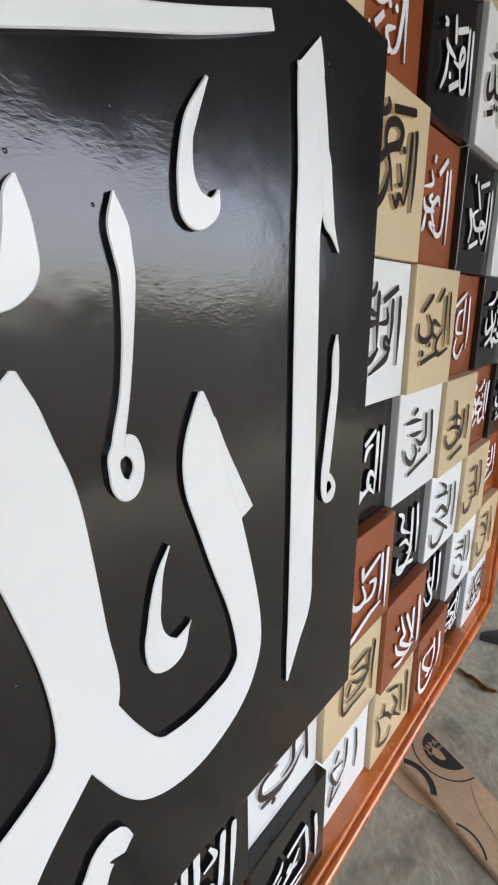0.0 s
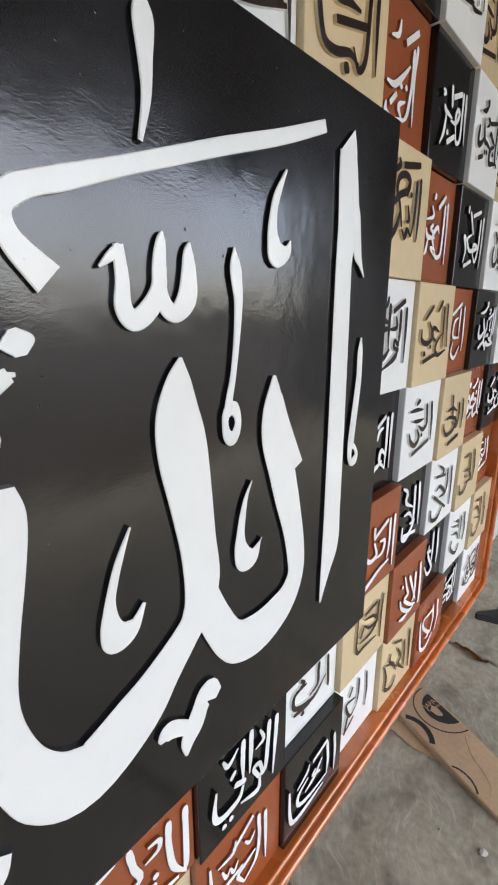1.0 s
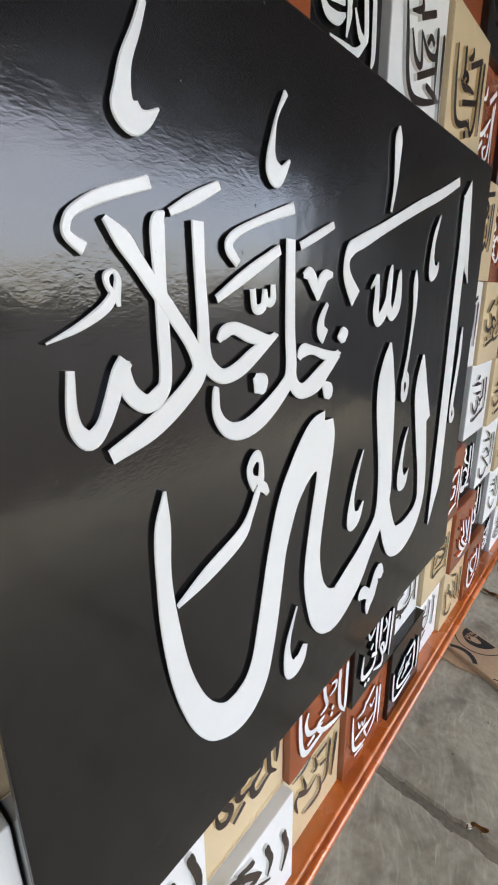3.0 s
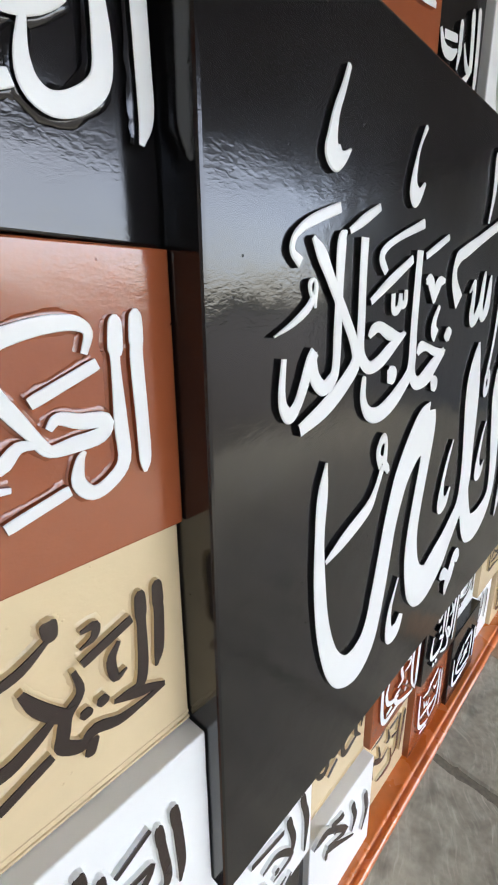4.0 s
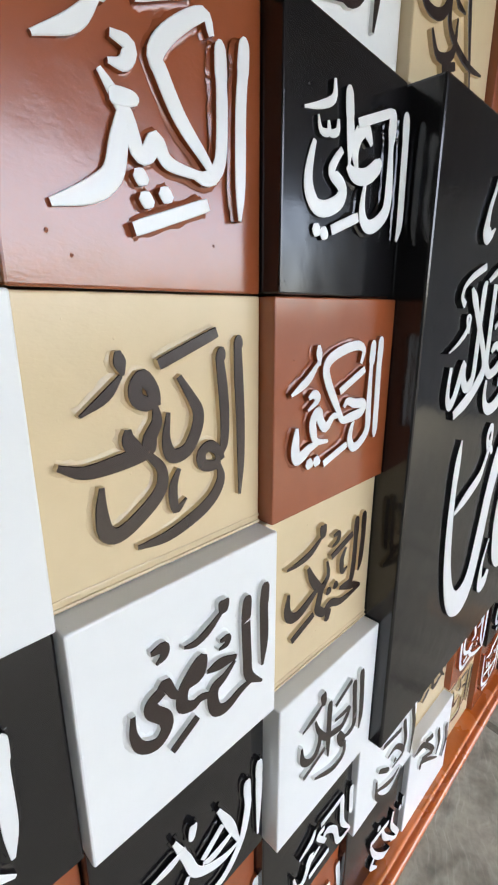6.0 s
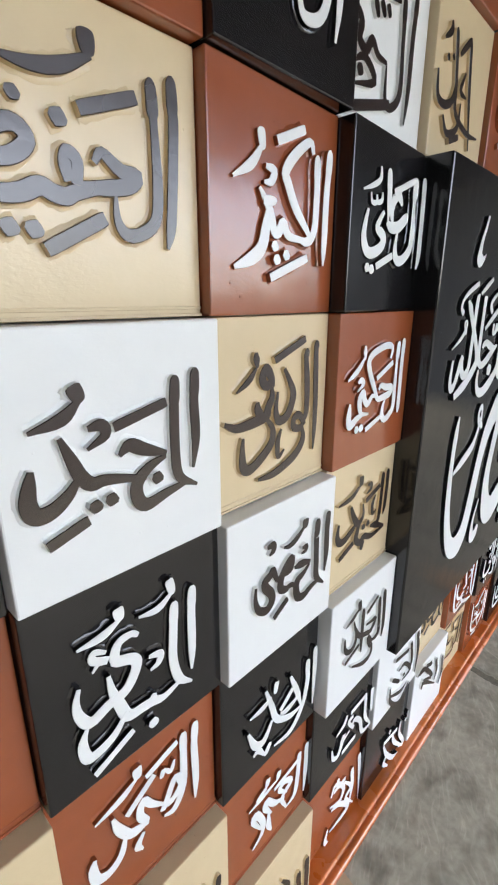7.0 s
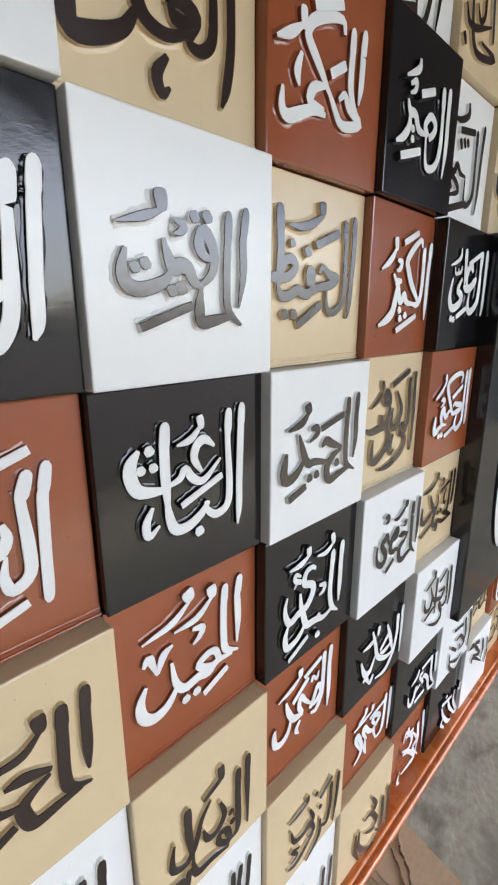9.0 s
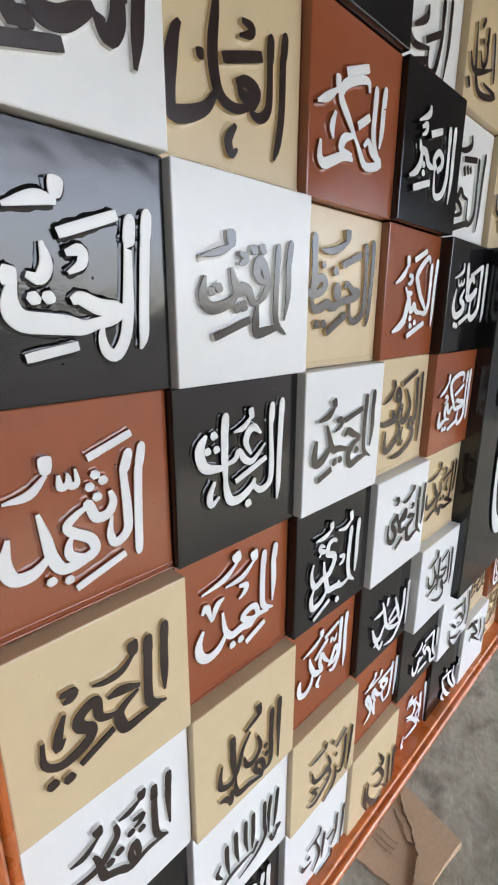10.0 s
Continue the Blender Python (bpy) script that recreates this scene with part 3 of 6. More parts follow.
word(2, -1, ("v", 1.5, (10.4, 8.6), (10.6, 4.9), (10.7, -0.2), (10.7, -3.7), (10.1, -5.8)), ("v", 1.6, (7.3, 8.1), (7.2, 3.9), (7.4, -0.0), (7.0, -2.6), (5.2, -4.2), (3.3, -4.8), (2.0, -4.1), (1.7, -2.5), (2.1, -0.3)), ("s", 1.7, (-1.7, 0.7), (-0.2, -0.0), (2.2, 0.3), (4.4, 1.7), (5.0, 2.5)), ("s", 1.6, (0.1, 0.7), (-0.4, 2.2), (0.1, 3.8), (1.3, 4.8), (2.1, 4.4), (2.9, 3.5)), ("v", 1.4, (-2.0, 7.9), (-1.4, 3.5), (-1.4, 0.8)), ("s", 1.6, (-2.8, 1.9), (-4.0, 0.6), (-4.5, -0.5), (-3.0, -1.2), (-2.4, -2.0), (-3.1, -3.1), (-5.2, -4.0), (-7.0, -4.0), (-8.1, -2.9), (-8.4, -1.5), (-8.0, 0.4), (-7.5, 1.8)), ("d", 1.2, (-6.8, -6.2)), ("d", 1.2, (-5.5, -6.4)), ("b", 1.1, (-4.3, -6.0), (0.8, -4.1)), ("m", 0.9, (-4.6, 7.7), (-4.7, 6.0), (-6.8, 4.9), (-9.4, 4.1)), ("m", 0.8, (-3.8, 4.4), (-3.9, 3.3), (-5.2, 2.9), (-5.5, 3.9)), ("m", 0.8, (-5.5, 3.9), (-5.4, 2.9), (-6.7, 2.8), (-7.2, 4.0)), ("b", 1, (-0.2, 4.9), (6.7, 7.6)))
word(2, 0, ("v", 1.3, (8.3, 7.9), (8.1, 3.6), (8.2, -1.7), (8.2, -4.7), (8.1, -5.9)), ("v", 1.3, (6.4, 7.5), (6.1, 3.8), (6.1, -1.3), (6.1, -4.3), (4.7, -5.8), (3.0, -6.3), (1.9, -5.1), (2.2, -3.4), (2.7, -2.7)), ("s", 1.3, (0.1, -0.5), (0.9, 0.2), (2.6, -0.3), (4.7, -0.6), (4.2, -1.7), (1.9, -2.0), (-0.0, -2.1), (-1.1, -1.3)), ("s", 1.3, (3.5, 4.7), (4.0, 6.3), (2.8, 7.0), (0.1, 6.8), (-2.9, 5.9), (-4.0, 4.7), (-3.4, 2.9), (-2.0, 0.7), (-0.6, -1.3), (0.5, -2.4)), ("b", 0.99, (-1.0, 1.6), (4.5, 3.9)), ("s", 1.3, (-0.8, -1.4), (-2.2, -1.3), (-3.6, -2.4), (-4.8, -1.3), (-5.2, -0.2), (-6.2, -1.1), (-6.1, -2.5), (-5.4, -3.8), (-3.1, -4.2)), ("s", 1.5, (-5.2, -4.1), (-6.8, -4.4), (-8.0, -5.0), (-9.0, -5.2), (-9.4, -4.1), (-9.3, -2.7), (-9.2, -1.5)), ("d", 1.2, (-6.7, -6.3)), ("d", 1.2, (-5.3, -6.3)), ("b", 0.99, (-3.9, -7.0), (1.1, -5.5)), ("m", 1.1, (-5.7, 7.5), (-5.6, 6.5), (-5.4, 5.2)), ("m", 1.1, (-5.5, 5.7), (-7.3, 3.9), (-8.9, 3.0), (-10.4, 2.3)), ("m", 1.1, (-7.3, 1.6), (-6.4, 2.0), (-5.6, 1.6), (-5.9, 1.0), (-7.4, 0.2)))
word(2, 1, ("v", 1.3, (9.0, 7.7), (9.0, 3.6), (8.7, -0.3), (8.2, -2.1)), ("v", 1.3, (7.0, 7.5), (6.9, 3.8), (6.7, -0.7), (6.1, -3.0), (4.3, -3.1), (3.1, -2.9)), ("s", 1.2, (3.1, -2.9), (6.3, -3.9), (9.0, -4.8)), ("s", 1.4, (9.0, -4.9), (5.9, -5.3), (3.4, -5.3), (1.0, -4.4), (-0.4, -5.2), (-2.1, -3.9), (-1.9, -2.6), (-1.4, -1.0), (0.1, 0.6), (-0.3, 3.1)), ("s", 1.2, (0.1, -7.0), (0.8, -5.1)), ("s", 1.4, (-4.7, 3.9), (-3.6, 1.6), (-1.7, -0.7), (-0.4, -0.5)), ("s", 1.5, (-2.1, -0.1), (-4.0, -1.3), (-6.6, -2.4), (-8.2, -2.0), (-8.9, -0.5), (-8.6, 1.7)), ("b", 1.1, (-7.9, -5.9), (-3.1, -4.1)), ("d", 1.1, (0.3, -2.0)), ("d", 1.1, (2.0, -1.8)), ("m", 1.1, (4.3, 3.5), (3.3, 1.9), (3.6, -0.3), (4.8, 0.1)), ("b", 1.1, (0.5, 3.3), (5.8, 5.1)), ("m", 0.99, (0.7, 6.5), (2.1, 6.5), (1.9, 5.4), (0.5, 4.9)), ("m", 1.5, (-1.8, 9.2), (-1.7, 7.2)), ("m", 1.1, (-1.8, 7.6), (-4.4, 6.0), (-6.8, 5.5), (-9.3, 5.4)))
word(1, 0, ("v", 1.3, (8.9, 8.9), (8.7, 7.6), (8.8, 4.7), (9.0, 0.3), (9.0, -4.3), (8.8, -7.9)), ("v", 1.3, (6.6, 7.9), (6.3, 6.6), (6.6, 4.1), (6.8, 0.9), (6.6, -1.9), (5.5, -3.3)), ("r", 1.2, (6.1, -3.7), (4.7, -3.7), (3.7, -3.2), (3.7, -2.1), (4.7, -1.6), (5.7, -2.3), (6.2, -3.4)), ("s", 1.4, (5.8, -3.7), (6.1, -5.4), (5.0, -7.1), (2.7, -8.4), (-0.8, -9.4), (-4.1, -9.4)), ("s", 1.4, (1.3, 5.6), (2.6, 3.6), (3.4, 2.0), (3.1, 0.3), (1.9, -1.4), (0.2, -1.6), (-0.4, 0.0), (0.0, 2.5)), ("m", 1.1, (0.9, -3.0), (0.1, -4.7), (0.3, -7.0), (1.6, -6.2)), ("b", 1.1, (-0.8, 6.8), (5.9, 9.3)), ("r", 1.4, (-1.4, 3.3), (-1.5, 4.6), (-2.4, 5.9), (-3.2, 5.1), (-3.1, 4.1), (-2.2, 3.6), (-1.5, 3.9)), ("s", 1.5, (-1.4, 3.3), (-1.3, 1.9), (-2.1, 0.6), (-2.5, -0.5), (-5.4, -1.0), (-8.3, -1.1), (-10.4, -0.2)), ("s", 1.4, (-4.2, 1.7), (-4.2, 0.7), (-3.5, -0.3), (-2.5, -0.8)), ("s", 1.5, (-2.5, -0.8), (-1.1, -2.6), (-1.4, -4.6), (-3.6, -6.4), (-5.8, -7.4), (-7.0, -6.7), (-7.2, -4.6), (-7.0, -2.7)), ("m", 1.2, (-4.6, 8.2), (-4.5, 7.3), (-4.3, 6.2)), ("m", 1, (-4.5, 6.2), (-6.0, 4.7), (-8.3, 3.4)))
word(1, 1, ("v", 1.4, (9.9, 7.5), (9.6, 4.4), (9.7, -0.1), (9.4, -3.4)), ("v", 1.4, (7.0, 7.2), (6.7, 3.9), (6.9, -0.5), (7.2, -3.5), (9.3, -5.6)), ("s", 1.5, (7.7, -4.3), (5.7, -4.6), (3.7, -5.3), (2.2, -4.7), (1.7, -2.8), (2.1, -1.6), (3.4, -1.1), (5.0, -0.0)), ("s", 1.4, (5.2, 0.4), (2.8, 0.9), (1.0, 1.0)), ("s", 1.5, (2.0, -2.4), (0.2, -1.6), (-0.9, -1.8), (-2.1, -1.1), (-2.2, 0.2), (-1.7, 1.3), (-0.4, 2.6), (0.4, 2.9), (0.1, 1.3), (-1.4, 1.0), (-2.4, 0.8)), ("s", 1.5, (-2.1, 0.4), (-3.1, 1.1), (-4.0, 3.0), (-4.5, 2.4), (-5.7, 1.8), (-5.5, 0.7), (-4.3, -0.8), (-4.2, -2.2), (-5.4, -3.1), (-7.0, -2.2), (-7.7, -0.3), (-7.6, 1.8)), ("b", 1.1, (-3.7, -5.5), (-0.4, -3.6)), ("m", 1.3, (-5.4, 7.1), (-4.1, 7.1), (-4.0, 6.2), (-4.9, 5.7)), ("m", 1, (2.8, 3.7), (3.9, 3.6), (3.7, 2.9), (2.6, 2.8)), ("m", 1.5, (3.5, 8.5), (3.4, 6.9)), ("m", 1.1, (3.3, 7.3), (1.4, 6.0), (-0.3, 5.4), (-1.8, 5.7)))
word(2, 2, ("v", 1.3, (7.0, 7.3), (7.4, 3.1), (7.6, -2.0), (7.2, -4.7)), ("v", 1.2, (4.9, 6.6), (5.3, 2.0), (5.6, -2.2), (4.2, -3.2), (2.6, -2.9)), ("r", 1, (3.0, -3.5), (1.3, -1.2), (1.3, -2.5), (2.5, -4.3), (3.2, -4.0)), ("s", 1.2, (3.1, -4.1), (2.7, -6.5), (-0.3, -6.9), (-5.0, -4.8)), ("v", 1.2, (-1.8, 7.4), (-1.8, 3.6), (-1.8, -0.2), (-1.6, -3.2)), ("s", 1.2, (-0.4, 2.6), (1.8, 2.3), (3.6, 2.0), (1.9, 0.0), (-0.4, 0.5), (-2.5, 1.2), (-4.5, 4.0), (-5.4, 6.4)), ("s", 1.2, (-4.3, 3.2), (-4.1, 1.7), (-5.0, 0.0), (-6.8, 0.0), (-8.1, 1.5), (-8.3, 3.9)), ("b", 0.9, (-7.8, -2.3), (-2.6, -0.7)), ("b", 0.9, (-0.4, 5.4), (3.9, 7.3)), ("m", 1.3, (-3.8, 10.2), (-3.4, 7.8)), ("m", 1, (-3.7, 8.3), (-5.9, 7.3), (-8.4, 6.5)))
word(0, -1, ("v", 1.3, (9.0, 9.1), (9.1, 4.9), (8.7, -0.4), (8.3, -4.1), (7.8, -6.0)), ("v", 1.3, (6.6, 8.3), (6.8, 4.6), (6.9, -0.7), (6.4, -3.6), (4.6, -4.9), (3.0, -5.0), (2.2, -3.8), (2.2, -1.7)), ("s", 1.4, (0.3, 0.4), (1.1, 1.3), (2.9, 0.2), (4.6, 0.0), (3.7, -0.9), (1.4, -1.4), (-0.5, -1.6), (-1.7, -1.4)), ("s", 1.5, (1.8, -1.4), (-0.1, -1.8), (-1.7, -2.2), (-2.5, -2.6), (-3.6, -2.5), (-4.7, -2.1), (-6.3, -2.8), (-8.1, -3.0), (-8.8, -2.0), (-8.9, -0.7)), ("r", 1.2, (-1.5, -1.6), (-1.3, 0.2), (-2.1, 0.8), (-2.4, -0.2), (-2.1, -1.4)), ("v", 1.6, (-8.6, 8.5), (-8.5, 5.7), (-8.4, 2.6), (-8.7, -0.7), (-9.0, -2.1)), ("r", 1.4, (-8.6, -0.8), (-6.6, -0.3), (-5.3, 0.9), (-6.1, 1.9), (-7.6, 1.5), (-8.5, 0.1)), ("s", 1.4, (-8.6, -0.8), (-9.8, -0.6), (-10.8, -1.0)), ("d", 1.3, (-2.6, 3.1)), ("d", 0.98, (-6.0, 3.9)), ("d", 1.3, (-7.5, -5.4)), ("d", 1.3, (-5.6, -5.4)), ("b", 1.2, (-0.8, 4.1), (4.9, 6.3)), ("b", 1.3, (-4.8, -6.9), (0.9, -3.9)), ("m", 1.6, (0.4, 9.9), (0.5, 8.0)), ("m", 1.3, (0.7, 8.1), (-2.0, 6.7), (-4.5, 6.1), (-7.0, 6.1)))
word(1, -1, ("v", 1.3, (9.3, 7.8), (8.8, 2.2), (8.7, -3.5), (8.6, -6.4)), ("v", 1.3, (6.5, 6.7), (6.6, 2.0), (6.3, -2.0), (4.8, -3.6), (2.5, -3.3)), ("s", 1.4, (5.6, 6.6), (4.8, 7.8), (1.8, 5.8), (0.1, 3.8), (0.6, 2.6), (2.2, 0.1), (4.6, -2.2), (5.8, -3.6)), ("s", 1.3, (5.8, -3.6), (2.1, -3.4), (0.6, -3.0), (-0.2, -1.8), (-1.0, -2.9), (-1.9, -2.9), (-2.7, -0.8), (-3.8, 0.6), (-4.6, 1.5)), ("s", 1.6, (-2.9, -0.3), (-3.4, -2.5), (-4.1, -4.8), (-5.9, -6.2), (-8.9, -7.3)), ("b", 1.1, (-1.6, 6.7), (3.6, 8.9)), ("m", 1.2, (-3.6, 3.8), (-2.1, 3.5), (-2.6, 2.3), (-3.9, 2.1)), ("m", 1.2, (-4.0, 0.1), (-1.6, 0.4)), ("m", 1.3, (-4.5, 7.4), (-4.1, 5.2)), ("m", 1.2, (-4.2, 5.7), (-6.1, 3.5), (-9.0, 1.9)), ("d", 1.1, (-1.8, -4.6)), ("d", 1.1, (-1.4, -6.1)), ("d", 1.1, (0.4, -5.5)), ("b", 1.1, (-2.7, -8.3), (4.7, -5.6)))
word(0, 0, ("v", 1.3, (8.4, 7.8), (8.1, 3.9), (8.2, 0.1), (7.7, -3.3)), ("v", 1.3, (5.7, 7.3), (5.4, 3.7), (5.3, -0.7), (5.7, -3.8), (8.1, -5.4)), ("s", 1.5, (6.5, -4.7), (3.7, -5.2), (1.3, -5.7), (0.3, -4.6), (0.4, -3.0), (1.9, -1.7), (4.0, -1.0)), ("s", 1.4, (4.1, -0.7), (1.5, 0.3), (-0.2, 1.1), (-1.4, 0.3)), ("s", 1.4, (1.5, -2.7), (-2.8, -1.7), (-4.4, -1.7), (-5.4, -0.7), (-6.1, 1.0), (-7.0, 3.3)), ("s", 1.6, (-5.7, -0.8), (-6.8, -2.1), (-8.4, -3.1), (-9.8, -3.1), (-10.3, -1.9), (-10.0, -0.2), (-9.7, 1.0)), ("b", 1.1, (-1.8, 3.2), (4.4, 4.7)), ("b", 1.2, (-9.2, -6.4), (-5.1, -5.1)), ("d", 1.2, (2.8, -3.1)), ("d", 1.2, (-4.3, -4.0)), ("d", 1.2, (-2.6, -3.8)), ("m", 1.3, (-4.4, 3.6), (-3.0, 3.7), (-2.7, 2.7), (-4.6, 1.7)), ("m", 1.5, (-5.4, 7.7), (-4.7, 6.1)), ("m", 1.3, (-4.9, 6.3), (-6.6, 4.9), (-9.6, 4.2)))
word(0, 1, ("v", 1.3, (7.4, 6.6), (7.1, 2.5), (7.0, -2.5), (6.8, -5.6)), ("v", 1.3, (4.6, 5.8), (4.2, 1.3), (4.0, -2.5), (4.8, -5.8), (6.7, -7.5)), ("s", 1.4, (5.0, -6.1), (2.3, -6.8), (0.7, -6.3), (-0.8, -6.1), (-2.7, -5.8), (-3.6, -3.5), (-4.3, -1.2), (-4.6, 1.2)), ("m", 1, (0.5, -6.3), (1.0, -5.2)), ("s", 1.4, (-0.6, 4.2), (-1.5, 4.8), (-3.1, 4.5), (-3.6, 2.6), (-1.5, 1.5), (-1.1, 0.2), (-2.6, -2.0), (-4.9, -2.5), (-7.1, -3.2), (-8.2, -1.6), (-8.4, 0.3), (-7.9, 1.9)), ("s", 1.3, (-2.8, -5.0), (-4.6, -7.0), (-6.9, -7.8), (-8.0, -7.4), (-8.3, -5.3), (-7.6, -3.6)), ("b", 0.91, (-7.4, -10.6), (-2.2, -8.3)), ("m", 1, (-4.6, 4.4), (-5.9, 5.1), (-6.1, 4.2), (-4.5, 3.3), (-5.5, 3.5), (-6.3, 2.8)), ("m", 1.1, (0.5, 0.4), (2.1, -0.1), (1.8, -1.2), (0.6, -1.6)), ("d", 1.2, (0.5, -9.4)), ("m", 1.2, (3.9, 9.2), (4.4, 7.0)), ("m", 1, (4.3, 7.3), (2.2, 6.1), (-0.4, 6.4)), ("m", 1.3, (-2.8, 9.0), (-2.6, 7.3)), ("m", 1.1, (-2.6, 7.5), (-4.8, 6.6), (-7.7, 6.5)))
word(-1, -1, ("v", 1.2, (7.5, 6.1), (6.9, 2.4), (6.9, -1.2), (6.1, -4.7)), ("v", 1.2, (4.8, 5.4), (4.5, 1.6), (4.3, -2.0), (4.5, -5.0), (6.5, -6.6)), ("s", 1.4, (5.4, -5.5), (2.2, -6.1), (0.5, -6.2), (0.3, -4.5), (0.6, -2.6)), ("s", 1.6, (0.9, -2.6), (-0.4, -2.1), (-1.1, -0.9), (-2.1, -0.6), (-3.0, -0.9), (-3.6, 0.2), (-4.1, 1.8)), ("s", 1.5, (0.6, -2.4), (2.2, -1.0), (2.4, 1.1), (1.2, 3.0), (0.4, 1.7), (1.0, 0.6), (2.5, 0.2)), ("s", 1.5, (-3.0, -0.9), (-4.3, -2.3), (-7.0, -3.1), (-8.5, -2.6), (-8.9, -1.3), (-8.4, 0.6)), ("d", 1.1, (-0.1, 4.2)), ("d", 1.2, (1.6, 4.4)), ("d", 1, (-7.5, -1.1)), ("d", 1.1, (-6.3, -0.7)), ("d", 1.1, (-3.3, -3.1)), ("d", 1.3, (-2.1, -2.8)), ("b", 1, (-7.3, -6.7), (-0.8, -4.5)), ("m", 1.6, (-4.3, 6.2), (-4.1, 4.1)), ("m", 1, (-4.1, 4.3), (-6.2, 3.5), (-9.2, 2.7)), ("m", 1.1, (-2.8, 3.6), (-1.6, 3.2), (-2.0, 2.6), (-2.9, 2.3)))
word(-1, 0, ("v", 1.2, (8.1, 9.2), (7.8, 5.0), (7.5, -1.1), (7.4, -5.1), (7.1, -7.5)), ("v", 1.2, (5.8, 8.8), (5.5, 4.7), (5.7, -1.4), (5.2, -4.1), (3.3, -4.8), (1.9, -3.8), (1.5, -2.5)), ("s", 1.4, (2.1, -2.6), (1.0, -3.9), (-1.2, -5.0), (-3.1, -4.8), (-3.9, -3.0), (-4.2, -0.2)), ("v", 1.4, (-3.9, 8.5), (-4.2, 5.3), (-4.2, 1.3), (-4.0, -3.0)), ("s", 1.6, (-3.9, 0.5), (-7.5, 1.1), (-8.6, 2.7), (-8.6, 4.4), (-7.5, 5.9)), ("s", 1.1, (-4.3, 0.8), (-2.2, 1.4), (-1.4, 2.4), (-0.2, 0.9), (1.5, 0.4), (4.2, 2.6)), ("s", 1.2, (1.1, 1.5), (0.0, 3.4), (0.5, 5.0), (1.7, 5.5), (3.2, 4.4)), ("b", 0.95, (-2.2, -2.1), (4.4, 0.3)), ("d", 1.1, (-6.2, 5.6)), ("d", 1, (-7.4, 3.6)), ("d", 1, (-5.8, 3.6)), ("d", 1.2, (0.4, -6.2)), ("m", 1.1, (0.9, 8.6), (1.3, 6.9)), ("m", 1, (1.2, 7.4), (-0.5, 5.9), (-2.6, 5.5)), ("m", 1.2, (-6.2, -1.0), (-7.2, -2.9), (-6.9, -4.4), (-5.4, -3.5)))
word(-1, 1, ("v", 1.3, (8.6, 9.1), (8.0, 5.6), (8.1, 1.8), (7.8, -2.0)), ("v", 1.3, (5.7, 8.8), (5.3, 5.2), (5.2, 0.6), (5.6, -2.1), (8.0, -3.4)), ("s", 1.4, (6.8, -3.4), (3.9, -3.1), (2.2, -4.0), (0.4, -3.6), (-2.1, -3.9), (-3.5, -2.1), (-4.0, 1.4)), ("r", 1.2, (3.9, -3.1), (2.5, -3.2), (0.4, -1.9), (1.9, -0.9), (3.5, -1.1), (4.2, -2.8)), ("s", 1.6, (-3.1, -2.6), (-4.9, -4.8), (-7.1, -5.4), (-8.7, -4.2), (-9.0, -2.0), (-8.0, 0.1)), ("m", 1.3, (-8.2, 3.0), (-7.3, 3.9), (-6.3, 0.9)), ("m", 1.3, (-6.2, 1.0), (-5.2, 3.2), (-3.7, 4.0)), ("b", 1.1, (1.1, -7.1), (5.8, -5.2)), ("d", 1.2, (-2.0, -5.8)), ("d", 1.2, (-0.1, -5.7)), ("m", 1.2, (-0.5, 4.6), (1.2, 4.1), (0.8, 3.0), (-0.5, 2.2)), ("m", 1.9, (-1.2, 10.9), (-0.5, 9.1)), ("m", 1.1, (-0.8, 9.1), (-3.7, 7.2), (-8.3, 6.4)), ("m", 1.7, (2.9, 9.8), (3.3, 7.8)), ("m", 1.1, (3.1, 8.0), (0.3, 6.0), (-3.5, 5.7)))
word(0, -2, ("v", 1.3, (6.8, 6.2), (6.4, 3.0), (6.2, -0.5), (5.7, -2.9)), ("v", 1.3, (4.0, 5.5), (3.8, 2.1), (3.7, -1.2), (4.7, -3.6), (6.5, -4.9)), ("s", 1.3, (1.0, -3.5), (2.4, -2.5), (3.5, -3.8), (6.2, -5.0), (2.0, -6.2), (-0.2, -4.3), (-1.5, -2.7)), ("s", 1.4, (1.9, 4.0), (1.3, 5.4), (-2.0, 4.6), (-4.9, 3.1), (-5.7, 1.4), (-4.0, -0.4), (-2.1, -2.3), (-1.0, -3.6)), ("s", 1.4, (-1.8, -2.7), (-4.4, -3.6), (-5.0, -5.3), (-2.2, -5.4)), ("s", 1.5, (-1.9, -6.0), (-4.4, -6.0), (-7.2, -7.1), (-9.3, -7.9), (-10.4, -7.2), (-10.3, -5.0)), ("b", 1.2, (-1.0, -1.2), (2.3, 0.8)), ("m", 1.3, (-6.9, -0.7), (-7.7, -2.8), (-7.3, -4.3)), ("m", 1.3, (-6.7, 4.0), (-6.5, 1.6)), ("m", 1.3, (-6.7, 2.1), (-9.1, 0.5), (-11.5, -0.6)), ("b", 1.3, (-4.7, 4.8), (1.2, 7.0)))
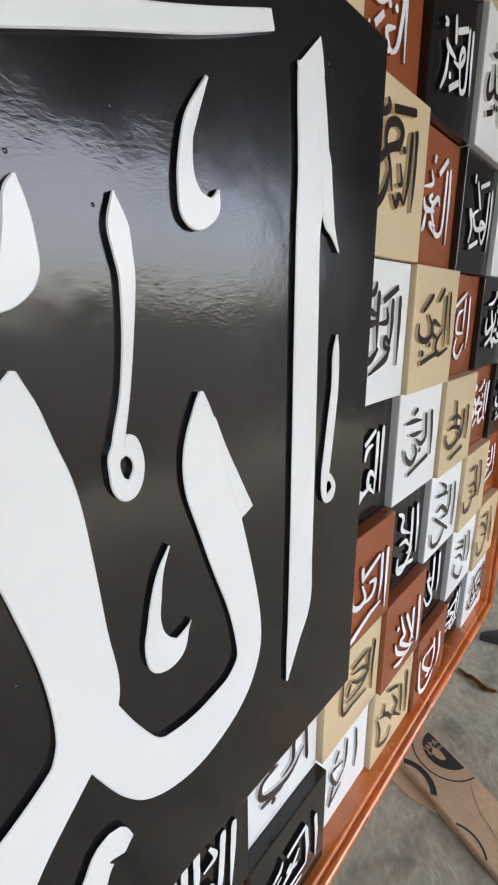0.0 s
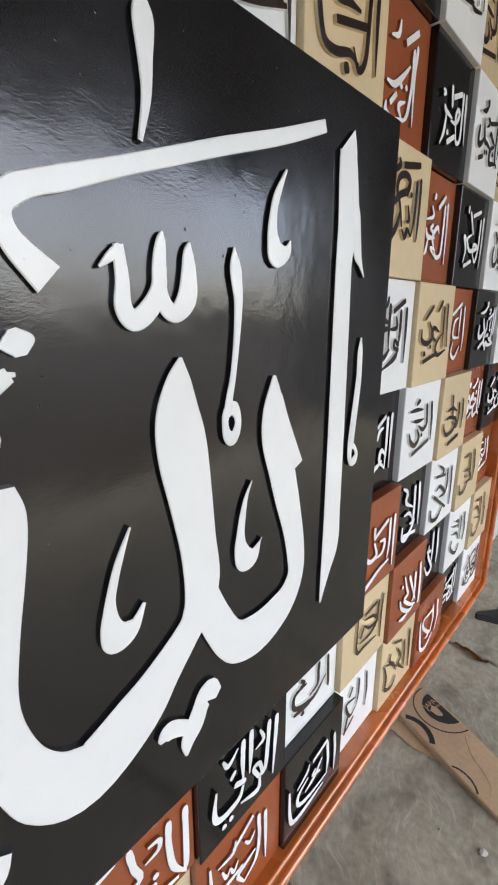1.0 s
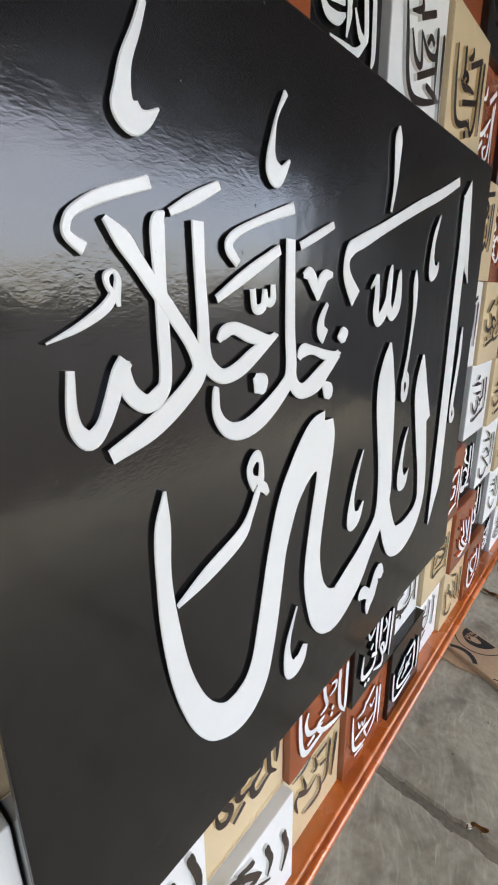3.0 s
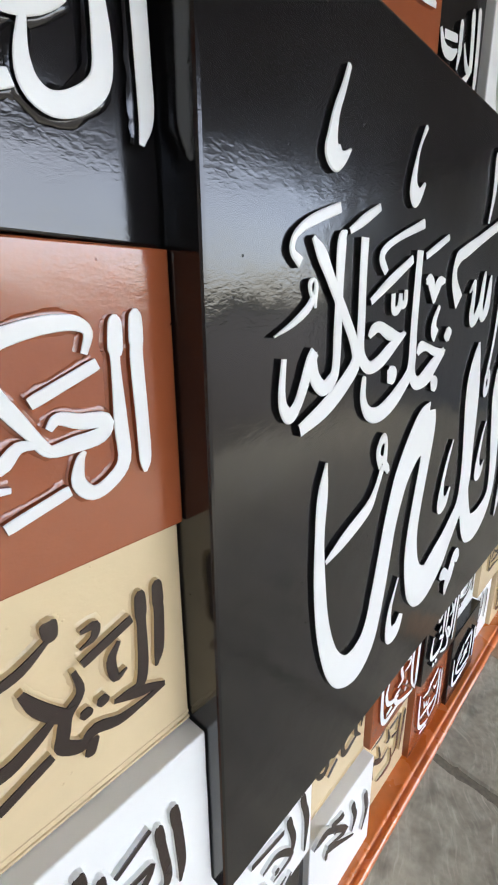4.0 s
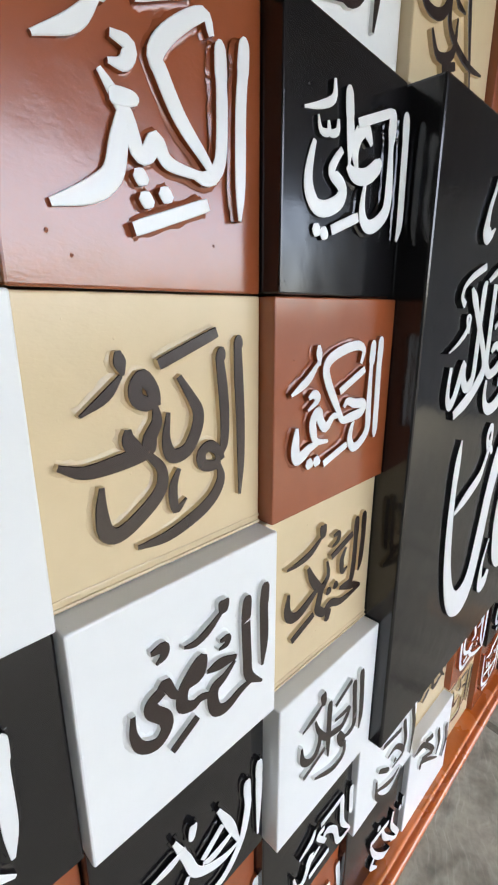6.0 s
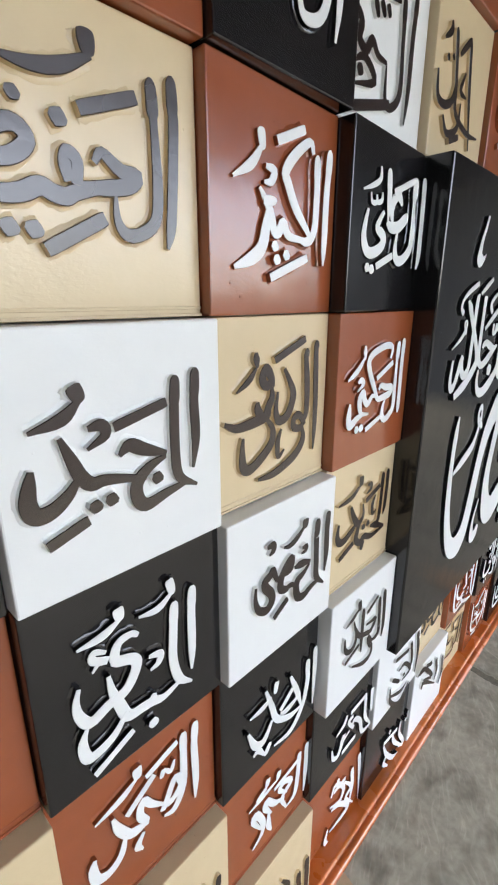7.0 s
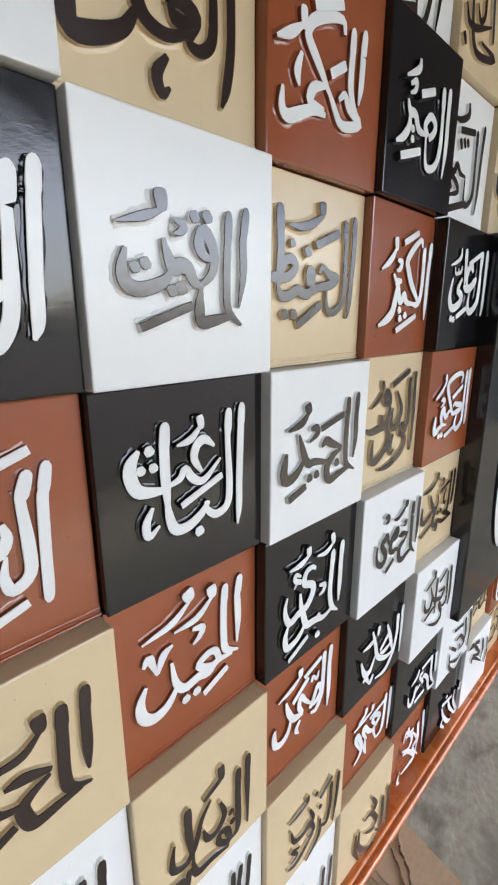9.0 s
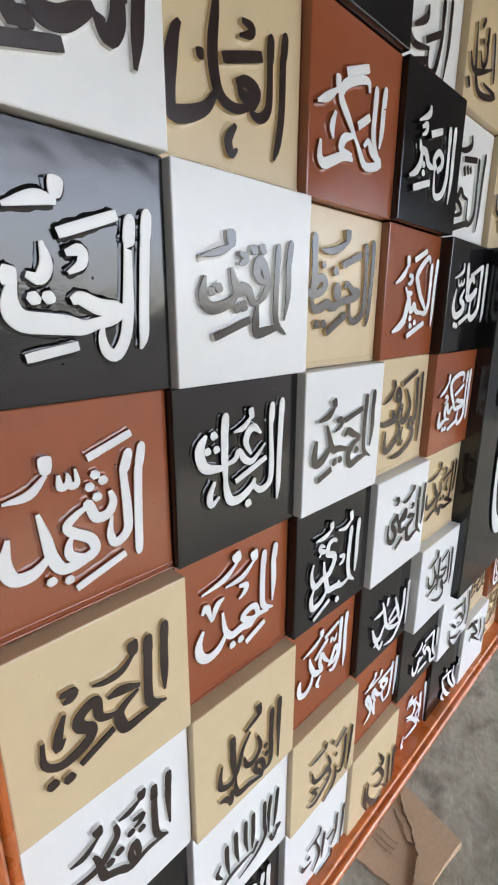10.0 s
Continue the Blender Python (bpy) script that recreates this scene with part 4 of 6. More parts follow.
word(1, -2, ("v", 1.3, (7.1, 6.4), (7.1, 1.7), (7.2, -3.3), (6.6, -7.5)), ("v", 1.3, (4.7, 5.9), (4.9, 1.8), (4.9, -3.1), (3.6, -6.0), (1.2, -7.0), (-0.2, -6.2), (-0.7, -2.6)), ("r", 1.2, (0.3, -2.7), (2.2, -1.4), (2.3, 0.0), (0.5, 0.6), (-1.2, -1.1), (-0.1, -2.4)), ("s", 1.3, (-0.7, -2.4), (-3.4, -2.2), (-4.8, -0.5), (-6.6, -0.4), (-7.5, 1.0)), ("s", 1.3, (-6.6, -0.4), (-6.6, -2.4), (-8.1, -4.2), (-10.5, -5.3)), ("b", 1.2, (-3.4, 2.7), (1.2, 4.3)), ("b", 1.2, (-8.8, -7.0), (-2.4, -5.1)), ("m", 1.1, (-7.2, 3.0), (-5.4, 3.8), (-5.5, 2.6), (-7.1, 1.8)), ("d", 0.97, (-5.5, -2.6)), ("d", 0.97, (-5.4, -4.0)), ("m", 1.2, (-4.5, 7.0), (-4.9, 5.5), (-8.6, 3.7)))
word(2, -2, ("v", 1.3, (6.9, 7.5), (6.4, 1.4), (6.2, -5.4), (5.6, -9.8)), ("v", 1.3, (3.2, 5.8), (3.4, -0.3), (3.6, -5.8), (1.8, -8.2), (-0.7, -8.3), (-1.1, -3.5)), ("s", 1.4, (-1.1, -3.5), (-3.7, -3.3), (-5.4, -2.1), (-6.9, -3.7), (-8.8, -2.9), (-8.4, -0.9), (-10.0, 0.7), (-9.4, 3.4)), ("b", 1.3, (-5.5, 4.0), (1.8, 5.1)), ("b", 1.4, (-9.7, -10.8), (0.4, -8.3)), ("m", 1.2, (-5.2, 2.6), (-4.2, 0.8)), ("m", 1.2, (-3.6, 3.0), (-2.5, 1.4)), ("m", 1.2, (-1.9, 3.2), (-1.1, 1.8)), ("m", 1.4, (-2.6, 9.2), (-2.5, 7.1), (-6.1, 5.5), (-9.8, 5.5)), ("d", 1.4, (-8.3, -6.3)), ("s", 1.2, (-9.9, -5.6), (-7.1, -4.6), (-4.3, -6.7), (-9.6, -8.2)))
word(-2, -2, ("v", 1.5, (9.4, 2.0), (9.2, -0.9), (8.9, -3.8), (8.5, -6.7)), ("v", 1.8, (7.3, 1.0), (7.0, -1.7), (6.8, -3.5), (5.9, -4.9), (5.1, -4.1), (4.4, -3.5)), ("s", 2, (4.5, -3.1), (3.0, -4.1), (1.4, -5.1), (-0.1, -5.3), (-0.8, -4.7), (-0.9, -3.1)), ("d", 1.6, (-2.8, -6.2)), ("d", 1.6, (-1.9, -6.2)), ("b", 1.3, (-5.3, -8.5), (1.3, -7.0)), ("s", 1.6, (-2.1, -3.3), (-0.3, -2.9), (1.8, -1.3)))
word(-2, -1, ("v", 1.3, (9.7, 7.0), (9.2, 2.9), (8.7, -3.1), (8.5, -6.1), (8.0, -7.6)), ("v", 1.4, (7.6, 6.2), (7.1, 2.7), (6.7, -3.1), (6.2, -6.1), (5.0, -8.0), (3.9, -7.7), (3.4, -6.3), (3.6, -4.8)), ("s", 1.7, (0.4, -2.6), (1.4, -2.3), (3.3, -3.1), (5.5, -3.4), (4.2, -4.4), (2.3, -4.9)), ("s", 2, (4.2, -4.3), (1.7, -5.1), (-0.1, -4.9), (-2.4, -4.7), (-4.3, -4.5), (-5.2, -3.7), (-5.3, -2.3), (-4.8, -0.8)), ("s", 1.3, (-3.7, -0.3), (-2.5, -0.6), (-1.7, 0.7), (-2.0, 2.7)), ("s", 1.7, (-4.5, -0.6), (-5.9, -0.4)), ("d", 1.1, (-3.2, -2.4)), ("d", 1.1, (-1.8, -2.3)), ("b", 1.1, (-0.4, 3.5), (6.0, 5.9)), ("b", 1, (-4.6, -7.9), (0.7, -6.9)), ("m", 1.5, (-0.0, 8.4), (-0.3, 6.5)), ("m", 1.4, (-0.2, 6.2), (-2.1, 6.3), (-5.1, 5.3)), ("m", 1.3, (0.2, 1.8), (1.7, 2.2), (1.8, 1.0), (0.3, -0.0)))
word(-2, 0, ("v", 1.2, (8.3, 6.7), (7.5, 2.8), (7.2, -2.4), (7.0, -7.1), (6.8, -8.0)), ("v", 1.3, (6.5, 6.2), (5.5, 3.3), (5.7, -1.2), (5.5, -4.2), (3.8, -5.3), (3.2, -3.8), (3.6, -1.6)), ("s", 1.3, (3.6, 1.6), (3.9, 0.1), (3.1, -1.2), (1.6, -1.2), (0.8, 0.7), (0.3, 0.5)), ("s", 1.3, (0.8, 0.5), (-0.7, -0.2), (-1.9, -1.2), (-1.3, -2.2), (0.7, -3.6), (1.1, -5.2), (-0.3, -5.8), (-1.9, -4.8), (-1.9, -3.4), (-1.3, -2.5)), ("s", 1.4, (0.8, -5.8), (-1.0, -6.2), (-2.9, -6.1), (-3.9, -4.3), (-4.3, -1.8), (-4.9, 1.2)), ("s", 1.5, (-4.0, -3.9), (-6.0, -5.4), (-8.0, -5.3), (-8.7, -3.4), (-8.1, -0.6)), ("d", 1, (1.9, 4.0)), ("d", 1, (2.8, 3.1)), ("d", 0.96, (1.1, 2.7)), ("d", 1, (1.9, 1.3)), ("b", 1, (-1.6, -9.2), (5.0, -7.1)), ("b", 1, (1.1, 6.1), (6.8, 8.1)), ("d", 1, (-4.3, -7.1)), ("d", 1, (-2.3, -7.7)), ("m", 0.96, (-2.3, 5.0), (-2.2, 3.6), (-1.4, 3.7), (-1.3, 5.0)), ("m", 0.96, (-1.2, 4.7), (-1.1, 3.5), (-0.3, 3.6), (-0.4, 5.3)), ("m", 1.5, (-3.5, 7.4), (-3.6, 5.3)), ("m", 1.1, (-3.6, 5.3), (-5.5, 3.6), (-8.2, 3.3)))
word(-2, 1, ("v", 1.3, (8.3, 8.2), (8.0, 4.0), (7.9, 0.4), (7.8, -2.5)), ("v", 1.4, (5.7, 7.5), (5.4, 2.9), (5.2, -1.6), (5.7, -3.4), (7.9, -4.3)), ("s", 1.5, (6.8, -4.2), (4.6, -4.3), (2.2, -4.6), (1.3, -4.1), (0.8, -2.0), (1.6, -0.9), (3.8, 0.2)), ("s", 1.4, (4.0, 0.7), (1.3, 1.6), (-0.5, 1.6)), ("s", 1.5, (1.4, -1.4), (-0.5, -1.1), (-1.7, -0.2), (-1.9, 2.1), (-2.8, 2.3), (-4.2, 1.3), (-4.1, -0.0), (-2.9, -1.1), (-3.2, -2.4), (-5.1, -3.4), (-7.1, -3.5), (-8.6, -2.0), (-8.5, 1.0)), ("b", 1.1, (-4.6, -5.3), (-0.0, -3.3)), ("d", 1.3, (-8.0, -5.5)), ("d", 1.3, (-6.1, -6.1)), ("m", 1.2, (-5.8, 3.1), (-6.7, 0.8), (-6.9, -1.1), (-6.0, -0.1)), ("m", 1.4, (-6.1, 5.8), (-4.6, 5.4), (-4.9, 4.7), (-5.8, 4.5)), ("m", 1.5, (3.3, 7.9), (3.5, 5.7)), ("m", 1.1, (3.4, 5.9), (1.6, 4.4), (-0.5, 4.2), (-2.3, 4.7)))
word(-2, 2, ("v", 1.2, (8.3, 6.9), (8.0, 2.2), (8.1, -3.3)), ("v", 1.2, (5.7, 6.5), (5.5, 1.4), (5.7, -3.3), (7.6, -5.1)), ("s", 1.3, (7.4, -4.9), (4.1, -4.5), (1.2, -5.0), (-0.5, -3.8), (-1.8, -3.0), (-2.9, -2.2), (-3.5, 1.2), (-4.1, 2.8)), ("r", 1.1, (1.6, -4.7), (1.2, -2.5), (2.0, -1.1), (2.5, -3.3), (2.1, -4.3)), ("s", 1.3, (-0.7, 5.1), (-0.5, 2.9), (-1.8, 1.4), (-3.1, 0.2), (-5.2, -0.1), (-7.5, 0.5)), ("d", 1.2, (-1.9, -0.8)), ("d", 1.2, (-0.4, -0.2)), ("d", 1.1, (1.5, 1.3)), ("d", 1.1, (3.2, 0.5)), ("m", 1.2, (1.9, 3.3), (3.4, 2.9), (3.0, 2.1), (2.0, 1.8)), ("m", 1.4, (3.6, 7.5), (3.6, 5.7)), ("m", 1.1, (3.4, 6.1), (1.5, 5.3), (-0.2, 5.3)), ("m", 1.4, (-3.3, 7.2), (-2.9, 5.4)), ("m", 1.1, (-3.1, 5.5), (-5.2, 4.1), (-7.2, 4.1)))
word(-1, -2, ("v", 1.3, (8.6, 6.0), (8.1, 2.2), (8.0, -3.2), (7.3, -7.1), (6.5, -9.2)), ("v", 1.3, (5.8, 4.9), (5.6, 1.3), (5.4, -3.2), (4.0, -4.8), (2.5, -4.8), (1.9, -4.1)), ("s", 1.6, (2.4, -4.3), (3.2, -2.2), (1.4, -1.6), (-0.6, -2.0)), ("s", 1.5, (-0.1, -2.2), (0.9, -3.2), (3.5, -2.8)), ("s", 1.6, (2.4, -3.9), (-0.6, -4.9), (-3.0, -4.3), (-4.0, -2.2), (-4.2, 0.6), (-3.7, 4.1), (-3.5, 6.8)), ("s", 1.9, (-3.9, -4.2), (-5.3, -6.0), (-7.9, -7.3), (-10.3, -7.7), (-10.7, -5.8), (-10.3, -3.0), (-9.6, -0.2), (-8.9, 1.1)), ("m", 1.2, (-6.2, -0.4), (-6.0, -1.6)), ("b", 1.3, (-2.8, -0.3), (4.0, 1.9)), ("m", 1.3, (0.4, 4.5), (2.1, 4.3), (1.9, 3.5), (-0.0, 2.8)), ("m", 1.4, (-0.6, -6.7), (-1.9, -8.5), (-1.4, -10.0), (-0.4, -9.3)))
word(-1, 2, ("v", 1.3, (7.3, 4.6), (7.1, -1.0), (7.1, -9.4)), ("v", 1.3, (5.2, 3.5), (5.0, -2.0), (4.9, -8.3), (3.0, -9.4)), ("r", 1.2, (3.0, -9.8), (0.9, -7.5), (1.3, -5.9), (2.7, -6.8), (3.2, -8.9)), ("s", 1.4, (2.9, -10.2), (-0.7, -9.2), (-3.5, -8.9), (-4.2, -5.6)), ("v", 1.4, (-4.7, 4.6), (-4.6, -0.5), (-3.9, -7.0)), ("s", 1.2, (-0.5, 2.4), (-2.3, 0.2), (-3.7, -3.6), (-5.4, -5.1), (-7.4, -4.2), (-7.6, -2.0), (-7.1, 0.3)), ("s", 1.2, (1.3, 0.3), (2.1, -2.8), (0.6, -4.7), (-1.3, -4.4), (-2.1, -1.9)), ("d", 1, (3.4, -3.7)), ("d", 1, (3.7, -5.8)), ("m", 1.4, (1.5, 7.1), (1.8, 4.4)), ("m", 1, (1.6, 4.7), (-1.9, 3.4)), ("m", 1.2, (-7.9, -7.0), (-6.4, -7.5), (-5.4, -9.3)), ("m", 1.2, (-5.4, -9.7), (-4.9, -6.5)))
word(-1, 3, ("v", 1.1, (8.8, 5.5), (8.2, -0.8), (7.7, -4.1)), ("v", 1.1, (6.7, 5.4), (6.1, 1.2), (6.2, -4.1)), ("r", 1, (6.5, -5.2), (7.5, -7.4), (8.6, -5.8), (9.5, -5.2), (8.2, -4.6)), ("v", 1.1, (4.8, 5.5), (4.8, -0.5), (5.1, -3.8), (2.4, -6.2), (-2.3, -7.6)), ("v", 1.1, (1.6, 5.7), (1.6, -0.1), (1.3, -3.4)), ("v", 1.1, (-0.5, 5.6), (-0.5, 0.7), (0.1, -2.9)), ("v", 1.1, (-3.1, 5.5), (-2.9, 0.3), (-2.3, -3.0)), ("v", 1.1, (-5.4, 4.5), (-5.3, 0.2), (-4.8, -3.5)), ("s", 1.1, (1.3, -4.2), (-2.2, -4.0), (-5.1, -4.3), (-7.3, -6.1)), ("m", 1, (-6.8, 1.2), (-7.8, -0.5), (-6.5, -2.7)), ("m", 1, (2.9, -2.9), (1.3, -4.9)))
word(0, 2, ("v", 1.3, (8.5, 8.1), (8.1, 3.6), (8.2, -2.4), (7.9, -6.3)), ("v", 1.3, (6.3, 7.9), (6.1, 2.8), (5.8, -1.7), (4.1, -4.5), (2.2, -4.1)), ("r", 1.2, (2.1, -2.9), (3.1, -1.3), (4.5, 1.1), (5.5, -0.9), (3.8, -2.5), (2.2, -2.0)), ("s", 1.2, (2.2, -1.7), (0.5, 0.1), (-0.8, 2.0), (-1.4, -0.1), (-0.5, -2.3), (-3.3, -0.9)), ("s", 1.3, (-0.2, -2.3), (-2.7, -2.0), (-4.5, 0.8), (-5.2, 3.5)), ("s", 1.4, (-3.7, -1.1), (-4.6, -3.7), (-6.4, -4.8), (-8.1, -4.0), (-8.4, -1.7), (-8.0, -0.5)), ("b", 1.1, (-3.3, 1.9), (1.2, 4.9)), ("b", 1, (-0.1, 5.6), (5.2, 7.2)), ("m", 0.92, (4.5, 4.6), (3.8, 3.1), (2.7, 4.5)), ("m", 0.92, (2.7, 4.5), (2.2, 3.2)), ("m", 1.4, (-1.3, 8.5), (-1.2, 6.6)), ("m", 1.1, (-1.4, 6.8), (-3.8, 5.6), (-7.5, 4.8)), ("m", 1.2, (-1.1, -3.2), (-2.2, -4.8), (-1.5, -6.1)))
word(0, 3, ("v", 1.2, (9.7, 2.7), (9.0, -4.4), (8.2, -10.0)), ("v", 1.2, (7.0, 2.2), (6.7, -4.3), (5.6, -7.8), (2.8, -6.1)), ("s", 1.2, (3.3, -4.5), (3.0, -8.9), (-1.2, -11.8)), ("r", 1.1, (-0.6, -5.7), (1.1, -4.9), (-0.4, -1.9), (-1.9, -2.8)), ("s", 1.2, (0.9, -5.9), (-1.6, -7.3), (-4.6, -8.6), (-7.1, -7.9)), ("s", 1.2, (-0.5, 1.7), (0.8, -1.9), (-1.9, -2.8), (-5.1, -2.2), (-6.3, 1.4)), ("d", 1, (1.5, 3.8)), ("d", 1, (3.0, -0.9)), ("b", 1, (2.8, 1.4), (6.9, 3.9)), ("m", 1.2, (-1.5, 6.0), (-1.3, 4.3)), ("m", 1, (-1.3, 4.3), (-4.4, 4.1), (-7.0, 4.0)), ("m", 1, (-3.6, -5.1), (-5.9, -4.1), (-4.3, -6.4), (-6.3, -6.9)))
word(0, 4, ("v", 1.2, (10.6, 1.0), (10.2, -5.8), (9.5, -12.5)), ("v", 1.2, (7.7, 0.5), (7.2, -5.6), (5.5, -8.7)), ("s", 1.2, (5.6, -9.6), (5.3, -12.3), (-0.5, -12.4)), ("v", 1.2, (2.1, -0.3), (1.7, -4.6), (1.3, -8.7)), ("s", 1.2, (-1.3, -0.5), (0.2, -5.7), (-2.2, -9.5)), ("d", 1.1, (-1.7, 0.0)), ("d", 1.1, (-4.3, -2.6)), ("b", 1.1, (3.5, -4.6), (6.3, -3.7)), ("m", 1.1, (0.3, 3.3), (-0.3, 1.2), (-4.9, 0.4)), ("s", 1.2, (-3.1, -4.8), (-6.3, -4.4), (-6.8, -2.5)))
word(1, 2, ("v", 1.3, (11.0, 4.5), (11.0, -1.0), (10.8, -8.8)), ("v", 1.3, (8.7, 3.1), (8.8, -1.8), (7.5, -6.6), (4.1, -9.9), (-0.6, -9.5)), ("s", 1.3, (3.6, 2.8), (5.6, -1.8), (7.1, -6.3)), ("s", 1.3, (-3.0, 4.4), (-1.4, 0.1), (0.1, -3.9), (3.8, -6.2), (7.1, -6.3)), ("s", 1.2, (6.7, -3.2), (2.9, -4.0), (0.9, -3.4)), ("s", 1.5, (-1.2, -3.0), (-3.3, -5.8), (-5.5, -5.1), (-7.2, -1.2)), ("b", 1.1, (0.9, -2.7), (4.3, -0.3)), ("m", 1.2, (-0.2, 4.5), (-0.6, 2.2)), ("m", 1.2, (-1.5, 2.1), (-3.8, 1.5), (-6.9, 1.5)), ("m", 1.2, (-6.0, -7.1), (-4.7, -6.8), (-3.0, -9.4)), ("m", 1.2, (-3.0, -9.2), (-1.6, -7.5)))
word(1, 3, ("v", 1.4, (12.1, 4.3), (11.9, -3.6), (11.5, -8.6)), ("v", 1.4, (9.6, 4.0), (9.2, -2.1), (8.4, -6.3), (5.7, -7.2)), ("s", 1.4, (5.7, -7.2), (4.2, -3.2), (7.0, -1.4), (5.0, 0.5), (3.4, -0.3), (5.7, -3.0)), ("s", 1.4, (4.9, -3.8), (2.0, -2.3), (-0.3, 0.6), (-0.8, -0.8), (1.0, -3.8)), ("s", 1.4, (0.2, -2.9), (0.2, -6.0), (1.0, -8.4)), ("s", 1.4, (-2.0, -4.8), (-4.2, -0.7), (-3.3, 0.3), (-1.4, -3.8), (-1.9, -6.4), (-4.4, -7.9)), ("b", 1, (1.7, 1.5), (9.0, 2.3)), ("m", 1.3, (3.1, 5.2), (2.7, 3.4)), ("m", 1, (2.7, 3.4), (-1.5, 3.1), (-5.4, 2.9)), ("m", 1.3, (-0.1, 6.4), (-0.5, 4.6)), ("m", 1, (-0.5, 4.6), (-3.5, 3.7)), ("m", 1.1, (-4.4, 1.2), (-3.3, -1.0)))
word(1, 4, ("v", 1.6, (10.1, 1.0), (10.3, -6.0), (10.2, -13.9)), ("v", 1.5, (7.1, 0.1), (7.5, -5.8), (7.1, -11.1), (4.3, -9.1)), ("s", 1.3, (1.3, 5.0), (3.6, 0.9), (2.9, -0.8)), ("s", 1.5, (-2.0, 0.4), (1.3, -0.3), (4.5, -5.4), (2.2, -6.7), (-1.3, -4.5)), ("s", 1.5, (-4.1, -0.9), (-4.1, -6.2), (0.5, -11.8), (4.6, -11.0)), ("s", 1.5, (-5.7, -0.5), (-5.8, -5.8), (-3.9, -10.8)), ("d", 1.3, (2.8, 0.5)), ("b", 1.2, (-2.9, -10.2), (5.0, -13.7)))
word(2, 3, ("v", 1.3, (11.6, 1.5), (12.0, -5.9)), ("v", 1.3, (8.3, 2.0), (9.1, -5.5), (12.1, -10.0)), ("s", 1.3, (12.1, -10.0), (8.1, -9.3), (6.6, -4.8), (3.8, -2.1), (2.5, -3.5)), ("r", 1.1, (3.5, -4.2), (1.1, -0.8), (2.9, -0.3)), ("s", 1.3, (1.7, -3.7), (-1.7, -4.6), (-0.6, -2.9), (-2.7, -7.1), (-4.8, -6.4), (-5.5, -3.3)), ("b", 1.1, (-1.2, -8.1), (4.7, -7.7)), ("m", 1.3, (0.1, 2.2), (-1.0, 0.4), (-4.2, -0.6)), ("b", 1.1, (1.7, 1.4), (8.7, 1.7)))
word(2, 4, ("v", 1.5, (11.3, 4.7), (12.7, -6.8), (13.1, -16.0)), ("v", 1.5, (8.0, 2.8), (8.7, -3.9), (7.8, -9.5)), ("s", 1.3, (4.3, 1.7), (8.1, -3.6), (5.7, -5.4), (9.7, -10.9)), ("s", 1.4, (-1.5, 2.2), (0.2, 4.6), (4.2, -0.0), (2.7, -3.2), (-1.9, -1.0)), ("s", 1.5, (-1.2, -2.7), (3.0, -4.6), (7.2, -9.7), (4.1, -10.3), (-1.3, -9.8)), ("s", 1.3, (-0.5, -14.2), (-3.0, -11.6), (-2.2, -7.8)), ("b", 1.2, (-0.5, 2.8), (4.7, 2.6)), ("d", 1.2, (1.1, 5.1)))
word(3, 3, ("v", 1.5, (8.7, 5.3), (10.3, -2.1), (9.8, -9.3)), ("v", 1.4, (4.9, 4.1), (6.5, -2.7), (5.5, -6.5)), ("b", 1.2, (-4.2, 3.7), (3.7, 2.3)), ("s", 1.3, (-1.6, -1.1), (2.1, -1.1), (5.9, -5.5), (1.0, -6.0)), ("s", 1.4, (-5.7, -3.7), (-4.8, -8.9), (0.5, -13.0), (6.0, -9.8)), ("s", 1.2, (-5.1, -1.6), (-0.5, -5.2)), ("d", 1.1, (1.9, -4.6)), ("s", 1.3, (-6.2, -6.3), (0.7, -9.4), (4.4, -8.9)))
word(3, 4, ("v", 1.5, (16.3, 1.1), (17.5, -7.8), (17.1, -17.1)), ("v", 1.5, (12.5, -0.6), (13.9, -8.2), (13.0, -13.0)), ("s", 1.4, (7.5, -0.8), (7.4, -5.3), (11.5, -12.1), (7.5, -10.7)), ("s", 1.4, (2.1, -0.6), (4.3, -5.9), (10.9, -13.1)), ("s", 1.5, (-2.9, -1.2), (-0.1, -6.8), (5.3, -12.5), (11.2, -13.8)), ("s", 1.4, (1.3, -12.3), (-1.6, -9.0), (-0.1, -6.8)), ("b", 1.2, (-3.1, -0.4), (5.1, -1.8)), ("d", 1.2, (0.3, 1.2)), ("d", 1.2, (10.9, -2.9)))
word(4, 4, ("v", 1.6, (8.1, 6.6), (9.4, 0.1), (7.6, -4.5)), ("v", 1.5, (2.4, 9.2), (4.0, 3.5), (2.8, 0.4)), ("b", 1.3, (-10.9, 12.0), (-1.6, 10.4)), ("s", 1.5, (-12.0, 12.0), (-7.6, 12.0), (0.3, 3.9), (-7.2, 7.4)), ("s", 1.5, (-7.4, 4.2), (-6.5, 6.0), (3.6, -1.3)), ("s", 1.3, (-6.2, 12.0), (-1.2, 9.6)), ("d", 1.2, (-4.3, 8.5)))
